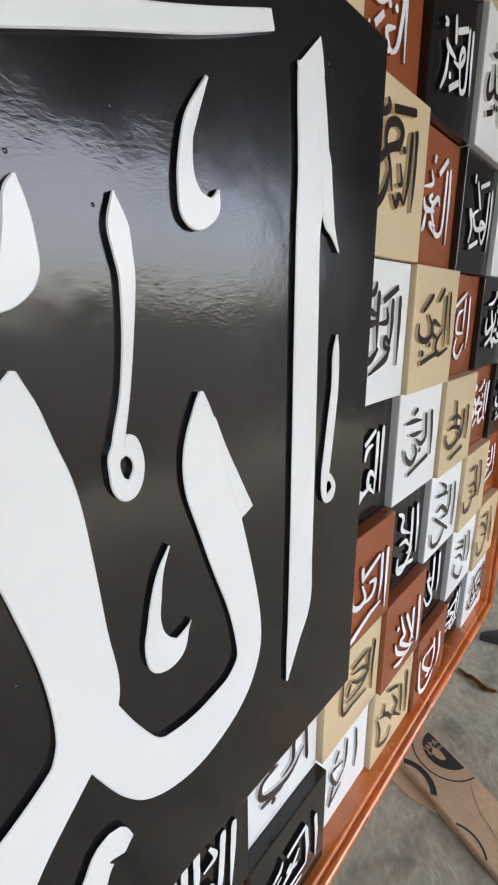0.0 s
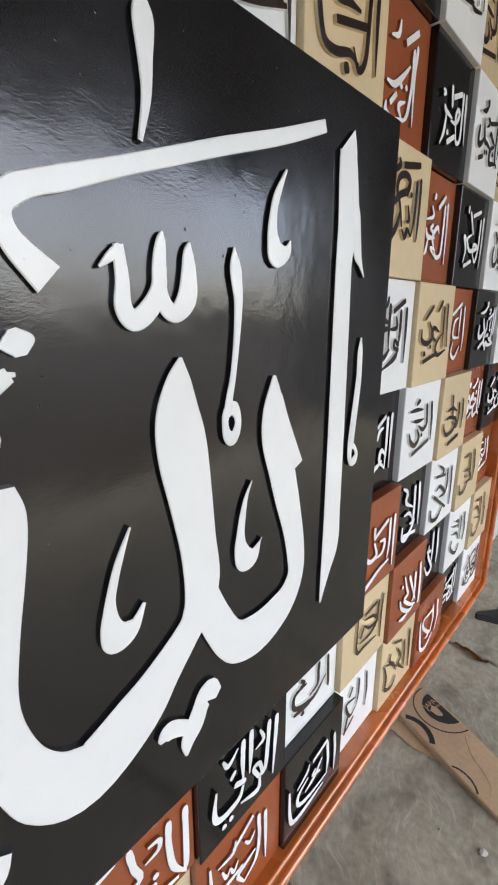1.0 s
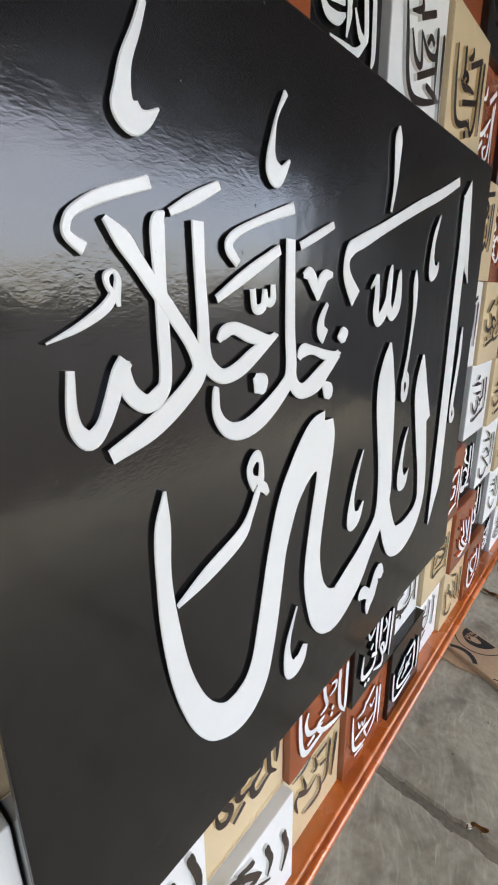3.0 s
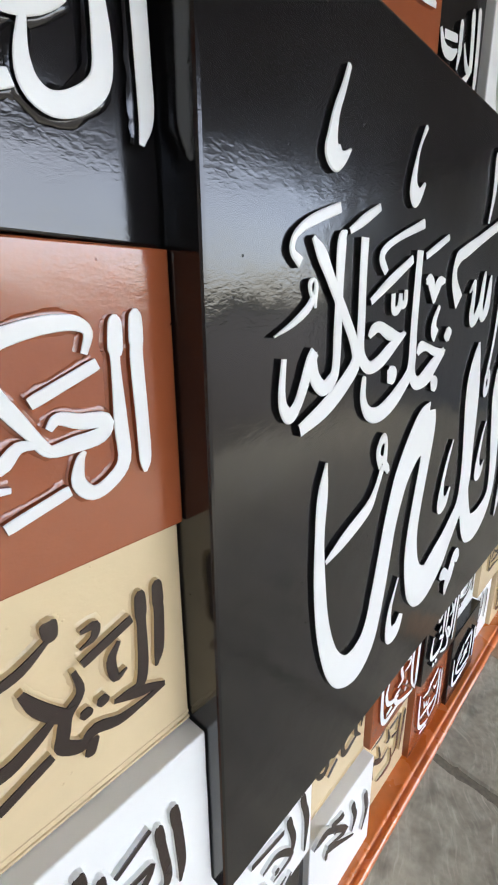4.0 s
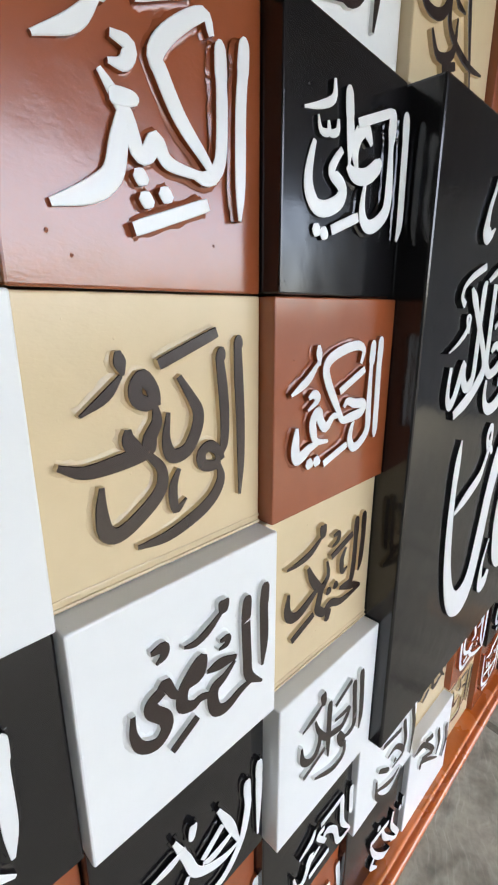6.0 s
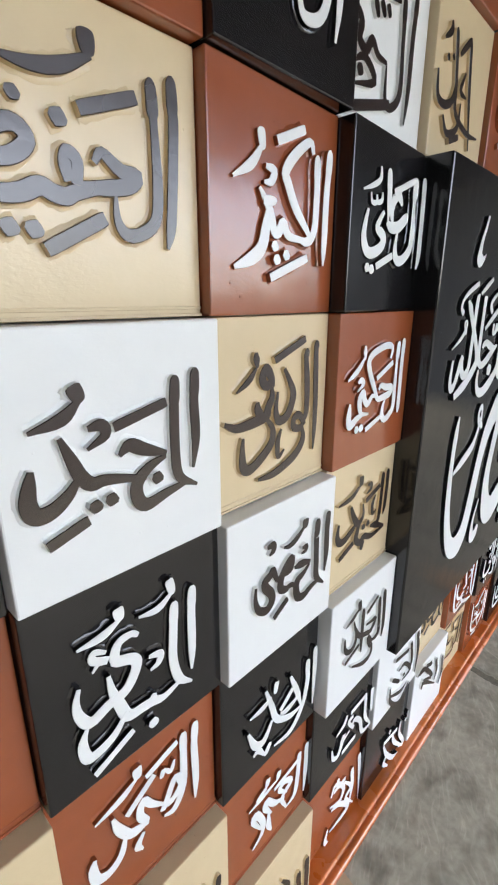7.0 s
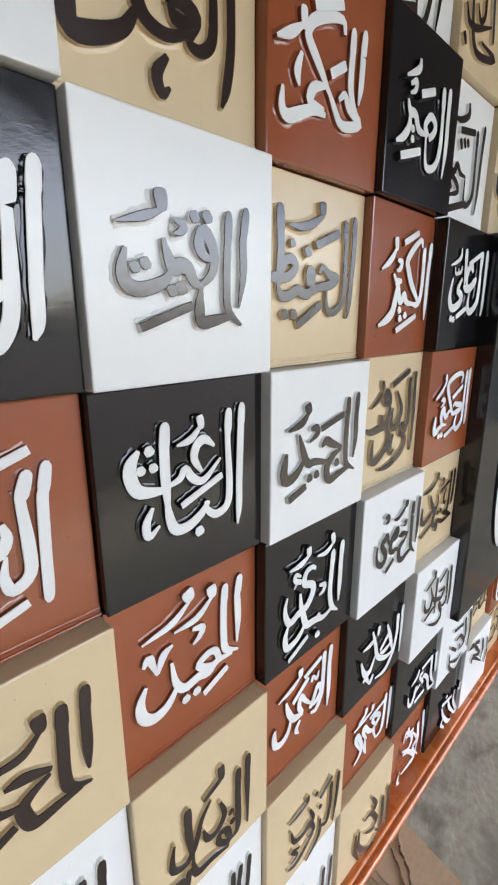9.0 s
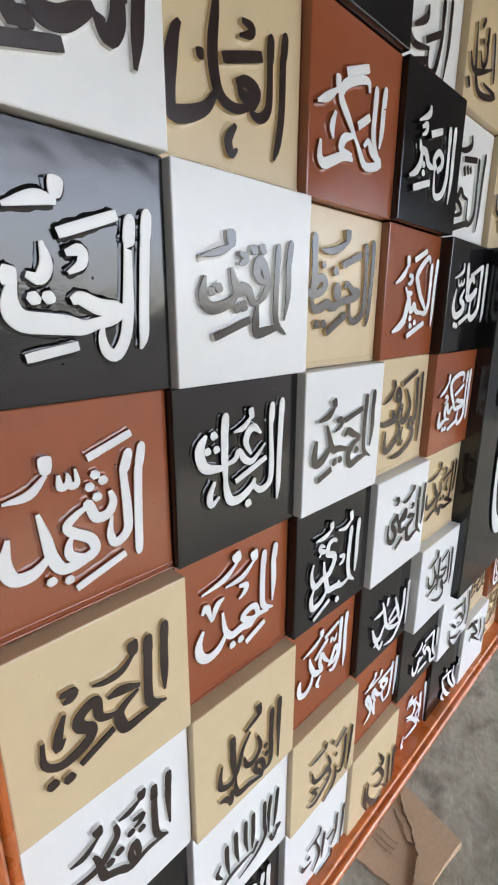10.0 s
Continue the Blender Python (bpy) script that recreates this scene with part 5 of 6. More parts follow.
word(5, 3, ("v", 1.3, (10.3, 3.5), (10.2, -1.6), (10.0, -9.0), (9.1, -10.3)), ("v", 1.3, (6.8, 3.8), (6.6, -1.0), (7.3, -6.8), (9.9, -10.9)), ("s", 1.3, (8.2, -10.2), (3.8, -9.4), (-0.8, -7.5), (-2.4, -4.6), (0.1, -4.0)), ("v", 1.2, (-0.6, 5.8), (0.1, 1.2), (1.0, -1.9), (-1.7, -2.5)), ("s", 1.2, (-6.6, 2.4), (-7.5, -0.2), (-6.3, -3.5), (-3.4, -5.0), (-0.7, -5.2)), ("s", 1.4, (-9.6, 6.9), (-9.7, 1.6), (-9.0, -5.4), (-7.1, -8.2), (-3.4, -8.2), (0.1, -8.0)), ("b", 1.1, (-7.7, 5.2), (-2.9, 6.2)), ("d", 1, (3.7, -4.6)), ("d", 1, (3.2, -6.2)), ("m", 1, (2.6, 2.7), (4.8, 2.1), (4.5, 0.3), (1.9, 0.0)), ("b", 0.92, (-6.9, -6.4), (-4.1, -5.9)))
word(5, 4, ("v", 1.3, (9.5, 7.1), (8.7, 0.5), (7.9, -5.7)), ("v", 1.3, (6.5, 7.8), (5.8, 1.9), (5.3, -2.8), (2.5, -4.0)), ("s", 1.2, (2.0, 0.1), (2.5, -4.8), (-0.7, -5.4), (-5.0, -4.7)), ("s", 1.1, (-0.6, 8.5), (0.3, 4.5), (-1.3, 4.4)), ("s", 1.2, (-5.4, 7.0), (-4.3, 2.3), (-7.9, 4.2), (-3.4, 0.8), (0.5, 1.7)), ("s", 1.2, (-6.5, 4.1), (-8.4, 2.4), (-7.4, -1.7)), ("b", 1, (0.1, 7.9), (4.9, 7.9)), ("m", 1, (-2.0, 11.1), (-4.8, 9.5), (-9.7, 9.6)), ("b", 0.92, (1.7, 3.8), (4.7, 3.0)))
word(6, 3, ("v", 1.2, (8.5, 5.2), (8.1, -0.4), (7.3, -9.1)), ("v", 1.2, (6.1, 5.6), (5.6, 0.1), (4.7, -5.6), (2.0, -5.3)), ("r", 0.99, (2.9, -5.9), (1.3, -2.6), (3.1, -2.7), (4.0, -5.6)), ("s", 1.2, (3.2, -6.1), (2.5, -8.9), (-2.5, -7.4)), ("v", 1.2, (0.7, 7.6), (0.5, 2.1), (0.1, -2.3)), ("v", 1.2, (-1.6, 7.2), (-1.8, 1.9), (-1.7, -2.4)), ("s", 1.2, (-1.0, -3.0), (-4.2, -1.5)), ("s", 1.3, (-1.7, -3.5), (-3.1, -5.8), (-7.5, -6.0), (-9.3, -3.9), (-8.7, 1.3)), ("d", 0.99, (-7.0, -8.5)), ("d", 0.99, (-5.2, -8.3)), ("m", 0.99, (3.0, 5.6), (4.2, 2.6), (1.7, 1.9)), ("m", 1.1, (-7.1, 6.8), (-5.7, 4.6), (-3.1, 6.5)), ("m", 0.99, (-5.2, 0.8), (-3.8, 2.0)))
word(6, 4, ("v", 1.1, (6.6, 5.9), (6.7, -0.3), (6.7, -7.9)), ("v", 1.1, (4.4, 7.0), (4.6, 0.7), (3.5, -4.6), (-0.3, -6.9)), ("s", 1.1, (-0.3, -6.9), (-2.2, -3.1), (0.4, -2.3), (3.3, -1.6)), ("s", 1.2, (-9.7, 7.8), (-9.3, 0.7), (-8.0, -4.7), (-3.8, -6.7), (-1.5, -6.9)), ("b", 0.99, (-7.9, -1.5), (-0.7, -1.7)), ("b", 0.99, (-3.5, 5.5), (2.6, 8.5)), ("m", 0.89, (-6.7, 3.6), (-5.5, 0.7), (-4.4, 2.0)), ("m", 0.89, (-4.4, 2.0), (-3.4, -0.2), (-2.1, 1.5)), ("m", 0.99, (-2.7, 7.5), (-3.5, 5.0), (-7.8, 5.5)), ("m", 0.89, (-0.1, 4.3), (1.4, 2.5), (3.1, 4.0)), ("b", 0.79, (-7.7, -7.2), (-2.6, -8.0)))
word(7, 3, ("v", 1.1, (7.3, 2.5), (8.0, -7.3)), ("v", 1.1, (3.4, 2.9), (2.9, -3.2), (-0.4, -4.3)), ("s", 1.2, (-1.8, 0.2), (-6.4, -0.1), (-6.1, -3.9), (1.3, -5.9), (6.7, -2.7)), ("r", 1, (-4.5, 0.5), (-2.8, 1.2), (-4.4, 2.5)), ("d", 1.2, (-3.1, -7.3)), ("s", 1.1, (-6.8, -5.5), (-0.2, -6.3)), ("m", 1, (-2.3, 4.8), (-5.2, 4.4)))
word(7, 4, ("v", 1.1, (7.7, 5.7), (8.3, -0.5), (8.1, -6.5)), ("v", 1.1, (4.3, 5.7), (4.9, -0.3), (4.5, -4.5)), ("s", 1.1, (4.5, -4.5), (-2.9, -4.5), (-7.5, -3.0), (-7.8, 0.1), (-4.0, 2.0)), ("s", 1.2, (-11.4, 4.5), (-11.0, -3.0), (-9.4, -6.3), (-3.4, -6.6), (2.9, -6.1)), ("b", 0.99, (-2.2, 5.0), (4.2, 6.3)), ("s", 1.1, (1.9, 2.9), (-1.2, -0.2), (-5.2, -1.5)), ("m", 0.99, (-3.6, 5.7), (-4.7, 3.9), (-8.5, 2.3)), ("r", 0.89, (-0.8, 1.8), (-2.1, 0.9), (1.1, -0.4)))
word(8, 3, ("v", 1.1, (8.4, 6.8), (7.7, -0.0), (8.0, -7.1)), ("v", 1.1, (5.7, 6.2), (5.0, -0.5), (1.0, -2.3), (-4.6, -2.0)), ("s", 1.1, (-6.0, 6.6), (-5.9, -3.8), (-1.3, -4.5), (5.4, -5.2)), ("s", 1.1, (-2.3, 4.0), (2.9, 2.6), (5.5, -0.0), (1.2, -0.1), (-2.7, 2.4)), ("b", 1, (-2.6, 5.6), (4.6, 6.1)), ("s", 1, (-2.7, 1.9), (-4.3, -0.7)))
word(8, 4, ("v", 0.97, (5.0, 7.6), (5.7, 0.6), (5.1, -4.8)), ("v", 0.97, (0.5, 8.2), (0.4, 2.9), (-0.4, -0.4)), ("s", 1.1, (-0.4, -0.4), (-4.0, -1.7), (-6.4, 3.7), (-1.1, 2.8)), ("s", 1.1, (-5.3, -0.9), (-6.8, -6.2)), ("m", 0.97, (-3.2, 7.8), (-5.0, 5.3)), ("m", 0.97, (-1.8, -3.3), (-6.2, -5.5)))
word(9, 4, ("v", 1.4, (7.0, 7.0), (7.6, -0.0), (8.4, -8.7)), ("v", 1.4, (3.0, 5.2), (4.1, -0.9), (4.5, -5.7)), ("b", 0.99, (-5.9, 9.1), (0.8, 6.2)), ("s", 1.3, (-2.0, 4.9), (1.1, 0.1), (-0.5, -2.0), (4.8, -7.1)), ("s", 1.3, (-7.1, 5.9), (-7.4, 3.0), (-1.4, -2.4)), ("s", 1.3, (-11.3, 3.8), (-9.4, -1.8), (-9.6, -5.9), (-4.4, -7.9), (-1.9, -5.4)), ("d", 1.1, (-3.7, 8.2)), ("s", 1.2, (-10.4, 3.6), (-5.3, 1.4), (-2.4, -2.8)))
word(8, -1, ("v", 1.2, (6.1, 7.5), (6.2, 2.6), (6.0, -1.6), (5.8, -5.0)), ("v", 1.2, (4.1, 6.8), (4.0, 2.2), (3.7, -1.2), (2.8, -4.2)), ("s", 1.2, (2.8, -4.2), (0.7, -3.1), (-0.2, -4.7), (-2.0, -3.3)), ("s", 1.4, (-2.1, -2.9), (-3.4, 0.7), (-5.3, 3.3), (-4.7, 5.7), (-2.0, 6.8), (0.3, 6.1), (-0.4, 4.1), (-4.2, 2.6), (-7.9, 0.1), (-9.5, 1.0), (-9.2, 3.2)), ("s", 1.4, (-3.2, -0.0), (-4.7, -3.3), (-7.5, -5.8), (-9.2, -6.6)), ("r", 1.1, (-8.6, -2.5), (-9.6, -3.8), (-7.3, -3.5), (-7.2, -2.2)), ("d", 1, (-0.7, 3.5)), ("d", 1, (1.4, 3.6)), ("m", 1, (0.2, 1.5), (1.2, -1.2), (-0.4, -1.7)), ("b", 1.3, (-3.3, 8.2), (5.0, 9.7)), ("m", 1.4, (-5.4, 9.1), (-5.1, 7.7), (-9.6, 5.5)))
word(8, 0, ("v", 1.3, (7.3, 6.8), (7.5, 1.2), (7.5, -6.1)), ("v", 1.3, (4.2, 6.3), (4.3, 1.3), (3.8, -2.5)), ("r", 1.1, (4.3, -2.9), (1.8, -2.1), (2.0, -0.6), (4.1, -1.9)), ("s", 1.4, (3.8, -2.7), (2.3, -4.6), (-4.0, -6.9)), ("v", 1.3, (-1.6, 7.5), (-1.7, 2.4), (-1.4, -2.4)), ("s", 1.6, (-1.2, 2.4), (-4.3, 2.0), (-6.5, 3.4), (-4.6, 4.0), (-1.8, 3.3)), ("s", 1.5, (-0.8, -2.4), (-3.4, -4.2), (-6.4, -4.4), (-8.3, -1.9), (-7.5, 0.8)), ("s", 1.2, (1.7, 4.8), (2.2, 2.3), (-1.6, 1.9)), ("b", 1.2, (-0.0, 5.7), (6.0, 8.2)), ("m", 1.3, (-2.7, 8.9), (-3.6, 7.1), (-7.9, 6.1)))
word(8, 1, ("v", 1.2, (7.9, 7.1), (7.8, 1.8), (7.8, -7.6)), ("v", 1.2, (5.4, 6.4), (5.5, -0.1), (5.2, -7.2)), ("s", 1.2, (5.1, -6.8), (2.2, -4.3), (3.0, -1.8), (5.9, -3.9)), ("s", 1.2, (0.3, 1.1), (1.1, 3.2), (3.3, 4.0)), ("s", 1.2, (3.5, -4.6), (0.1, -5.8), (-2.6, -3.5)), ("v", 1.2, (-2.4, 6.9), (-1.9, 1.9)), ("b", 1, (-0.2, 4.3), (4.2, 6.7)), ("m", 1, (-1.6, -7.3), (1.1, -5.1)))
word(8, 2, ("v", 1.2, (8.5, 5.8), (8.5, -1.2), (8.6, -9.3)), ("v", 1.2, (5.8, 5.6), (6.0, -1.4), (5.1, -6.0)), ("s", 1.3, (6.3, -6.7), (1.3, -7.4), (-3.6, -8.9), (-7.0, -9.5), (-8.5, -4.6), (-7.9, 1.6)), ("s", 1.2, (0.0, 0.8), (3.0, 0.1), (1.9, -2.9), (-1.9, -3.2)), ("s", 1.2, (-3.0, 1.7), (-1.3, -2.2), (-4.3, -3.0), (-6.8, -1.3), (-6.9, 1.1)), ("b", 1.1, (-2.7, 2.9), (4.5, 5.5)), ("m", 1.2, (-3.2, 5.9), (-2.9, 2.3)))
word(9, -1, ("v", 1.1, (6.2, 7.1), (6.7, 1.9), (6.8, -7.6)), ("v", 1.1, (4.4, 6.5), (4.4, 1.5), (3.9, -5.0), (0.8, -6.2), (-0.9, -4.5)), ("s", 1.2, (-0.9, -4.5), (-2.4, -1.6), (0.4, 0.7), (1.7, -0.6)), ("s", 1.2, (-1.1, -1.9), (-5.6, -2.0), (-7.0, -0.2)), ("r", 0.91, (-2.1, -0.7), (-4.1, -0.0), (-2.6, 0.9)), ("s", 1.2, (-5.4, -2.5), (-6.2, -5.2), (-7.3, -6.3)), ("b", 1.1, (-0.1, 4.9), (4.1, 8.3)), ("m", 1, (-2.5, 7.9), (-3.0, 6.4)), ("m", 1, (-4.4, 5.0), (-3.1, 2.8), (-7.5, 1.6)), ("m", 1, (-0.2, -4.6), (-3.4, -4.4), (-0.5, -6.1)))
word(9, 0, ("v", 1.1, (6.2, 8.0), (6.7, 3.0), (8.2, -3.6)), ("v", 1.1, (3.7, 7.2), (4.1, 1.8), (4.8, -3.8)), ("s", 1.2, (7.2, -4.3), (1.5, -5.4), (-0.4, -2.9), (3.3, 0.1)), ("s", 1.2, (0.4, -2.0), (-3.8, -0.0), (-2.4, 1.8), (1.3, 0.7)), ("s", 1.3, (-6.0, 3.2), (-3.1, -0.1), (-6.1, -2.0), (-10.2, -1.0), (-10.6, 1.6)), ("b", 1.1, (-8.5, -6.6), (1.3, -4.8)), ("m", 1.2, (2.1, 8.5), (-1.0, 5.7)), ("m", 1.2, (-4.1, 7.2), (-9.2, 3.7)), ("d", 1, (-4.3, -2.9)), ("d", 1.2, (-7.9, -4.5)))
word(9, 1, ("v", 1.5, (5.0, 7.1), (6.2, 1.5), (6.7, -4.6)), ("v", 1.4, (1.5, 6.9), (2.3, 3.0), (2.4, 0.7), (-0.2, -0.3), (-3.5, 1.5)), ("s", 1.2, (-10.0, 6.0), (-5.7, 6.0), (-0.9, 5.5)), ("s", 1.2, (-6.0, 7.5), (-3.6, 8.5)), ("s", 1.4, (-9.5, 0.2), (-7.9, -2.4), (-4.9, -3.9), (-2.6, -2.1), (-4.2, 0.5)), ("s", 1.2, (-7.5, 3.1), (-3.9, 2.7), (-0.2, 2.7)), ("b", 1.2, (-6.9, -6.4), (4.9, -4.2)), ("d", 1.1, (-0.8, -1.7)))
word(9, 2, ("v", 1.4, (6.8, 7.5), (7.8, 0.5), (8.1, -7.1)), ("v", 1.4, (3.4, 7.3), (4.0, 1.0), (3.7, -4.4), (1.4, -4.8)), ("s", 1.3, (-5.5, 8.5), (-2.3, 6.6), (-2.5, 3.3), (3.0, 0.4)), ("s", 1.4, (-3.6, -4.1), (-3.4, -7.8), (-0.6, -9.0), (2.8, -6.8), (5.2, -4.1)), ("s", 1.2, (-3.5, -0.7), (0.4, -0.8), (3.0, -3.2)), ("b", 1.1, (-3.0, -7.3), (6.4, -8.7)), ("d", 1.1, (-2.1, 5.7)))
word(9, 3, ("v", 1.4, (6.9, 6.9), (7.9, 0.1), (8.1, -7.1), (7.3, -8.2)), ("v", 1.4, (3.4, 5.0), (3.8, -0.7), (3.5, -4.5), (2.0, -5.1)), ("v", 1.2, (-1.4, 5.6), (1.4, 0.7), (5.2, -5.9)), ("s", 1.3, (-5.1, 7.0), (-2.9, 2.1), (-1.5, -0.6), (-4.1, -1.5), (1.3, -5.7), (5.0, -7.0)), ("s", 1.3, (-7.3, -0.2), (-5.5, -3.8), (0.3, -7.4), (3.7, -7.1)), ("s", 1.3, (-7.1, -7.2), (-3.6, -8.0), (-0.2, -7.7)), ("d", 1.2, (-6.3, 3.9)))
word(10, 4, ("v", 1.4, (4.3, 7.3), (5.5, -0.5), (3.7, -5.5)), ("v", 1.4, (-0.4, 7.7), (0.8, 1.1), (-0.7, -2.8)), ("s", 1.3, (-4.4, 5.4), (-8.2, 5.4), (-8.5, 2.2), (-1.8, -3.2), (0.1, -0.9)), ("s", 1.4, (-11.6, 6.4), (-10.9, 0.3), (-9.2, -6.1), (-4.3, -8.2), (1.4, -5.3)), ("s", 1.2, (-5.4, 0.3), (-3.0, -3.6), (-5.6, -3.7)), ("b", 0.99, (-6.1, 5.3), (-0.5, 5.4)))
word(10, 3, ("v", 1.4, (4.8, 9.0), (5.8, -0.7), (5.2, -4.9)), ("v", 1.4, (0.0, 9.4), (0.6, 1.7), (0.4, -3.6)), ("s", 1.3, (-3.1, 5.5), (-3.1, 1.2), (1.1, -4.6), (-2.2, -6.3), (-6.0, -1.7)), ("s", 1.2, (-4.9, 3.2), (-0.9, 2.4)))
word(10, 2, ("v", 1.4, (5.7, 6.9), (6.7, 0.7), (7.0, -7.6)), ("v", 1.4, (1.7, 7.1), (2.5, 1.0), (1.2, -2.5)), ("b", 1.1, (-9.3, 6.5), (-0.3, 5.2)), ("s", 1.2, (-6.8, 9.9), (-2.2, 7.2), (-4.3, 6.0)), ("s", 1.3, (-7.6, 1.4), (-4.3, 2.2), (0.8, -1.4), (-4.2, -1.7)), ("s", 1.4, (-10.6, -4.2), (-9.5, -8.0), (-4.3, -9.0), (0.8, -5.4)), ("b", 1.1, (-9.6, 0.2), (2.7, -7.1)))
word(10, 1, ("v", 1.4, (5.0, 4.6), (5.7, -0.3), (5.6, -5.4)), ("v", 1.4, (1.3, 3.9), (1.8, -0.5), (0.5, -3.9), (-2.9, -1.8)), ("s", 1.4, (-9.7, -0.1), (-6.1, 0.1), (-0.5, -1.4), (-1.9, -4.2), (-7.7, -5.2), (-11.0, -2.8), (-11.2, -1.1)), ("v", 1.3, (-5.6, 7.1), (-4.5, 2.3), (-3.5, -0.4)), ("b", 1.2, (-6.6, -8.5), (3.1, -7.1)), ("s", 1.2, (-9.3, 2.4), (-4.6, 2.8), (-0.2, 1.2)), ("d", 1.2, (-5.4, -8.4)))
word(10, 0, ("v", 1, (4.6, 7.6), (5.6, -1.8), (5.0, -6.2)), ("v", 1, (1.2, 6.9), (1.2, 1.3), (1.3, -1.5)), ("s", 1.1, (1.5, -1.8), (-3.7, -1.3), (-3.4, 2.8), (0.0, 4.1)), ("s", 1.1, (-3.2, -2.8), (-4.1, -6.2), (-0.8, -7.9), (2.9, -4.5)), ("b", 1, (-6.0, 4.8), (1.5, 8.2)))
word(10, -1, ("v", 1, (7.2, 7.1), (7.5, -1.1), (6.9, -7.0)), ("v", 1, (4.7, 6.3), (4.7, -1.4), (2.8, -5.4), (0.2, -3.8)), ("s", 1.1, (0.2, -3.8), (0.1, -1.0), (3.8, -1.5), (-2.9, -2.9), (-5.8, -0.2), (-2.3, 1.4)), ("s", 1.1, (-4.4, -1.5), (-8.7, 0.5), (-6.5, -2.7), (-7.8, -6.4)), ("b", 1, (-2.7, 6.1), (3.7, 8.1)), ("b", 1, (-7.0, -7.3), (-0.9, -5.5)), ("m", 1, (-7.0, 8.1), (-7.0, 6.2)), ("v", 0.92, (-5.3, 7.0), (-1.4, 1.5)))
word(9, -2, ("v", 1, (6.6, 5.3), (7.0, -0.4), (7.6, -5.3)), ("v", 1, (4.6, 5.0), (4.8, -0.2), (4.7, -4.8), (2.4, -5.9), (1.4, -4.0)), ("s", 1.1, (1.4, -4.0), (0.6, -1.2), (1.7, 0.7), (3.0, -0.0), (1.0, -2.2), (-2.6, -2.5)), ("s", 1.1, (-1.7, -1.9), (-5.9, -1.3), (-6.8, -0.4)), ("s", 1.1, (-5.4, -1.3), (-6.0, -5.4), (-8.1, -8.5)), ("b", 1.1, (-1.9, 2.2), (3.5, 4.4)), ("b", 1.1, (-3.9, -7.3), (0.8, -5.0)), ("d", 1, (-4.0, -5.2)), ("m", 1, (-8.5, 2.1), (-7.0, 1.7), (-8.3, 0.9)), ("v", 1, (-3.3, 4.3), (-2.3, -0.0)))
word(8, -2, ("v", 1.1, (5.5, 6.3), (4.7, 0.3), (5.1, -8.0)), ("v", 1.1, (4.0, 5.3), (3.7, -1.1), (2.4, -6.5), (0.0, -8.4)), ("s", 1.1, (-0.1, -8.0), (-1.7, -6.0), (1.1, -4.6)), ("s", 1.3, (0.5, -7.8), (-4.0, -9.0), (-7.1, -8.3), (-7.2, -6.6)), ("b", 1, (-5.6, -6.6), (-2.9, -4.3)), ("s", 1.2, (2.4, 1.8), (-1.0, -1.1), (-4.2, -3.1), (-7.4, -3.2)), ("d", 0.91, (-1.2, -2.5)), ("d", 0.91, (1.1, -2.2)), ("m", 1.1, (-3.1, 7.5), (-3.7, 5.0), (-6.7, 4.0)), ("b", 1.2, (-0.3, 4.8), (5.2, 8.4)))
word(7, -2, ("v", 1.2, (7.8, 7.3), (7.6, 0.9), (7.8, -6.9)), ("v", 1.2, (5.2, 6.7), (4.8, -0.0), (4.2, -5.8), (2.0, -7.8), (0.2, -5.2)), ("s", 1.4, (1.9, -7.2), (-0.8, -6.4), (-5.0, -7.5), (-8.4, -6.9), (-9.9, -1.8), (-10.3, 5.1)), ("v", 1.2, (-5.5, 6.2), (-5.2, 0.5)), ("s", 1.3, (1.9, -0.1), (-1.6, -0.2), (-5.0, -0.8), (-7.4, 0.1)), ("r", 1.2, (-4.0, -0.1), (-2.8, 1.4), (-4.8, 1.7), (-6.3, -0.0)), ("b", 1.2, (-5.2, -3.6), (5.1, -1.1)), ("b", 1.2, (-1.8, 3.7), (5.9, 7.0)), ("m", 1.4, (-1.0, 7.2), (-1.2, 5.6), (-3.8, 4.4)), ("d", 1.5, (-1.8, -8.7)))
word(6, -2, ("v", 1.2, (9.8, 5.0), (9.8, -1.7), (10.1, -9.6)), ("v", 1.2, (6.5, 5.0), (6.7, -0.7), (7.1, -6.5)), ("s", 1.5, (9.3, -5.9), (1.7, -8.0), (-3.5, -8.4), (-6.0, -6.0), (-7.1, -0.4), (-8.2, 4.9)), ("s", 1.2, (2.3, -5.1), (8.5, -5.9)), ("b", 1.2, (-2.0, -5.1), (6.4, -1.7)), ("s", 1.2, (-5.4, 0.9), (-3.3, -2.6), (-0.5, -2.9), (-1.2, 1.5)), ("s", 1.2, (-1.4, 1.9), (2.0, -0.2), (5.6, 0.1), (6.3, 2.1)), ("r", 1.1, (1.6, 0.7), (3.1, 2.4), (4.9, 1.8)), ("b", 1.2, (-2.1, 3.6), (4.6, 6.4)), ("m", 1.3, (-1.9, 6.3), (-1.9, 4.7), (-6.2, 3.0)))
word(5, -2, ("v", 1.4, (8.2, 4.5), (8.8, -0.4), (9.0, -5.8), (8.4, -8.0)), ("v", 1.4, (5.4, 3.4), (6.0, -0.7), (6.3, -4.7), (4.4, -4.9), (2.6, -2.2)), ("v", 1.3, (0.9, 0.4), (0.9, -3.8), (0.2, -6.6)), ("s", 1.4, (6.4, -5.1), (3.3, -7.5), (0.0, -7.9), (-4.5, -7.8)), ("b", 1.2, (-5.8, -3.6), (-0.6, -2.6)), ("s", 1.6, (-7.2, -3.3), (-5.5, -5.3), (-2.5, -5.3), (-0.3, -4.1)))
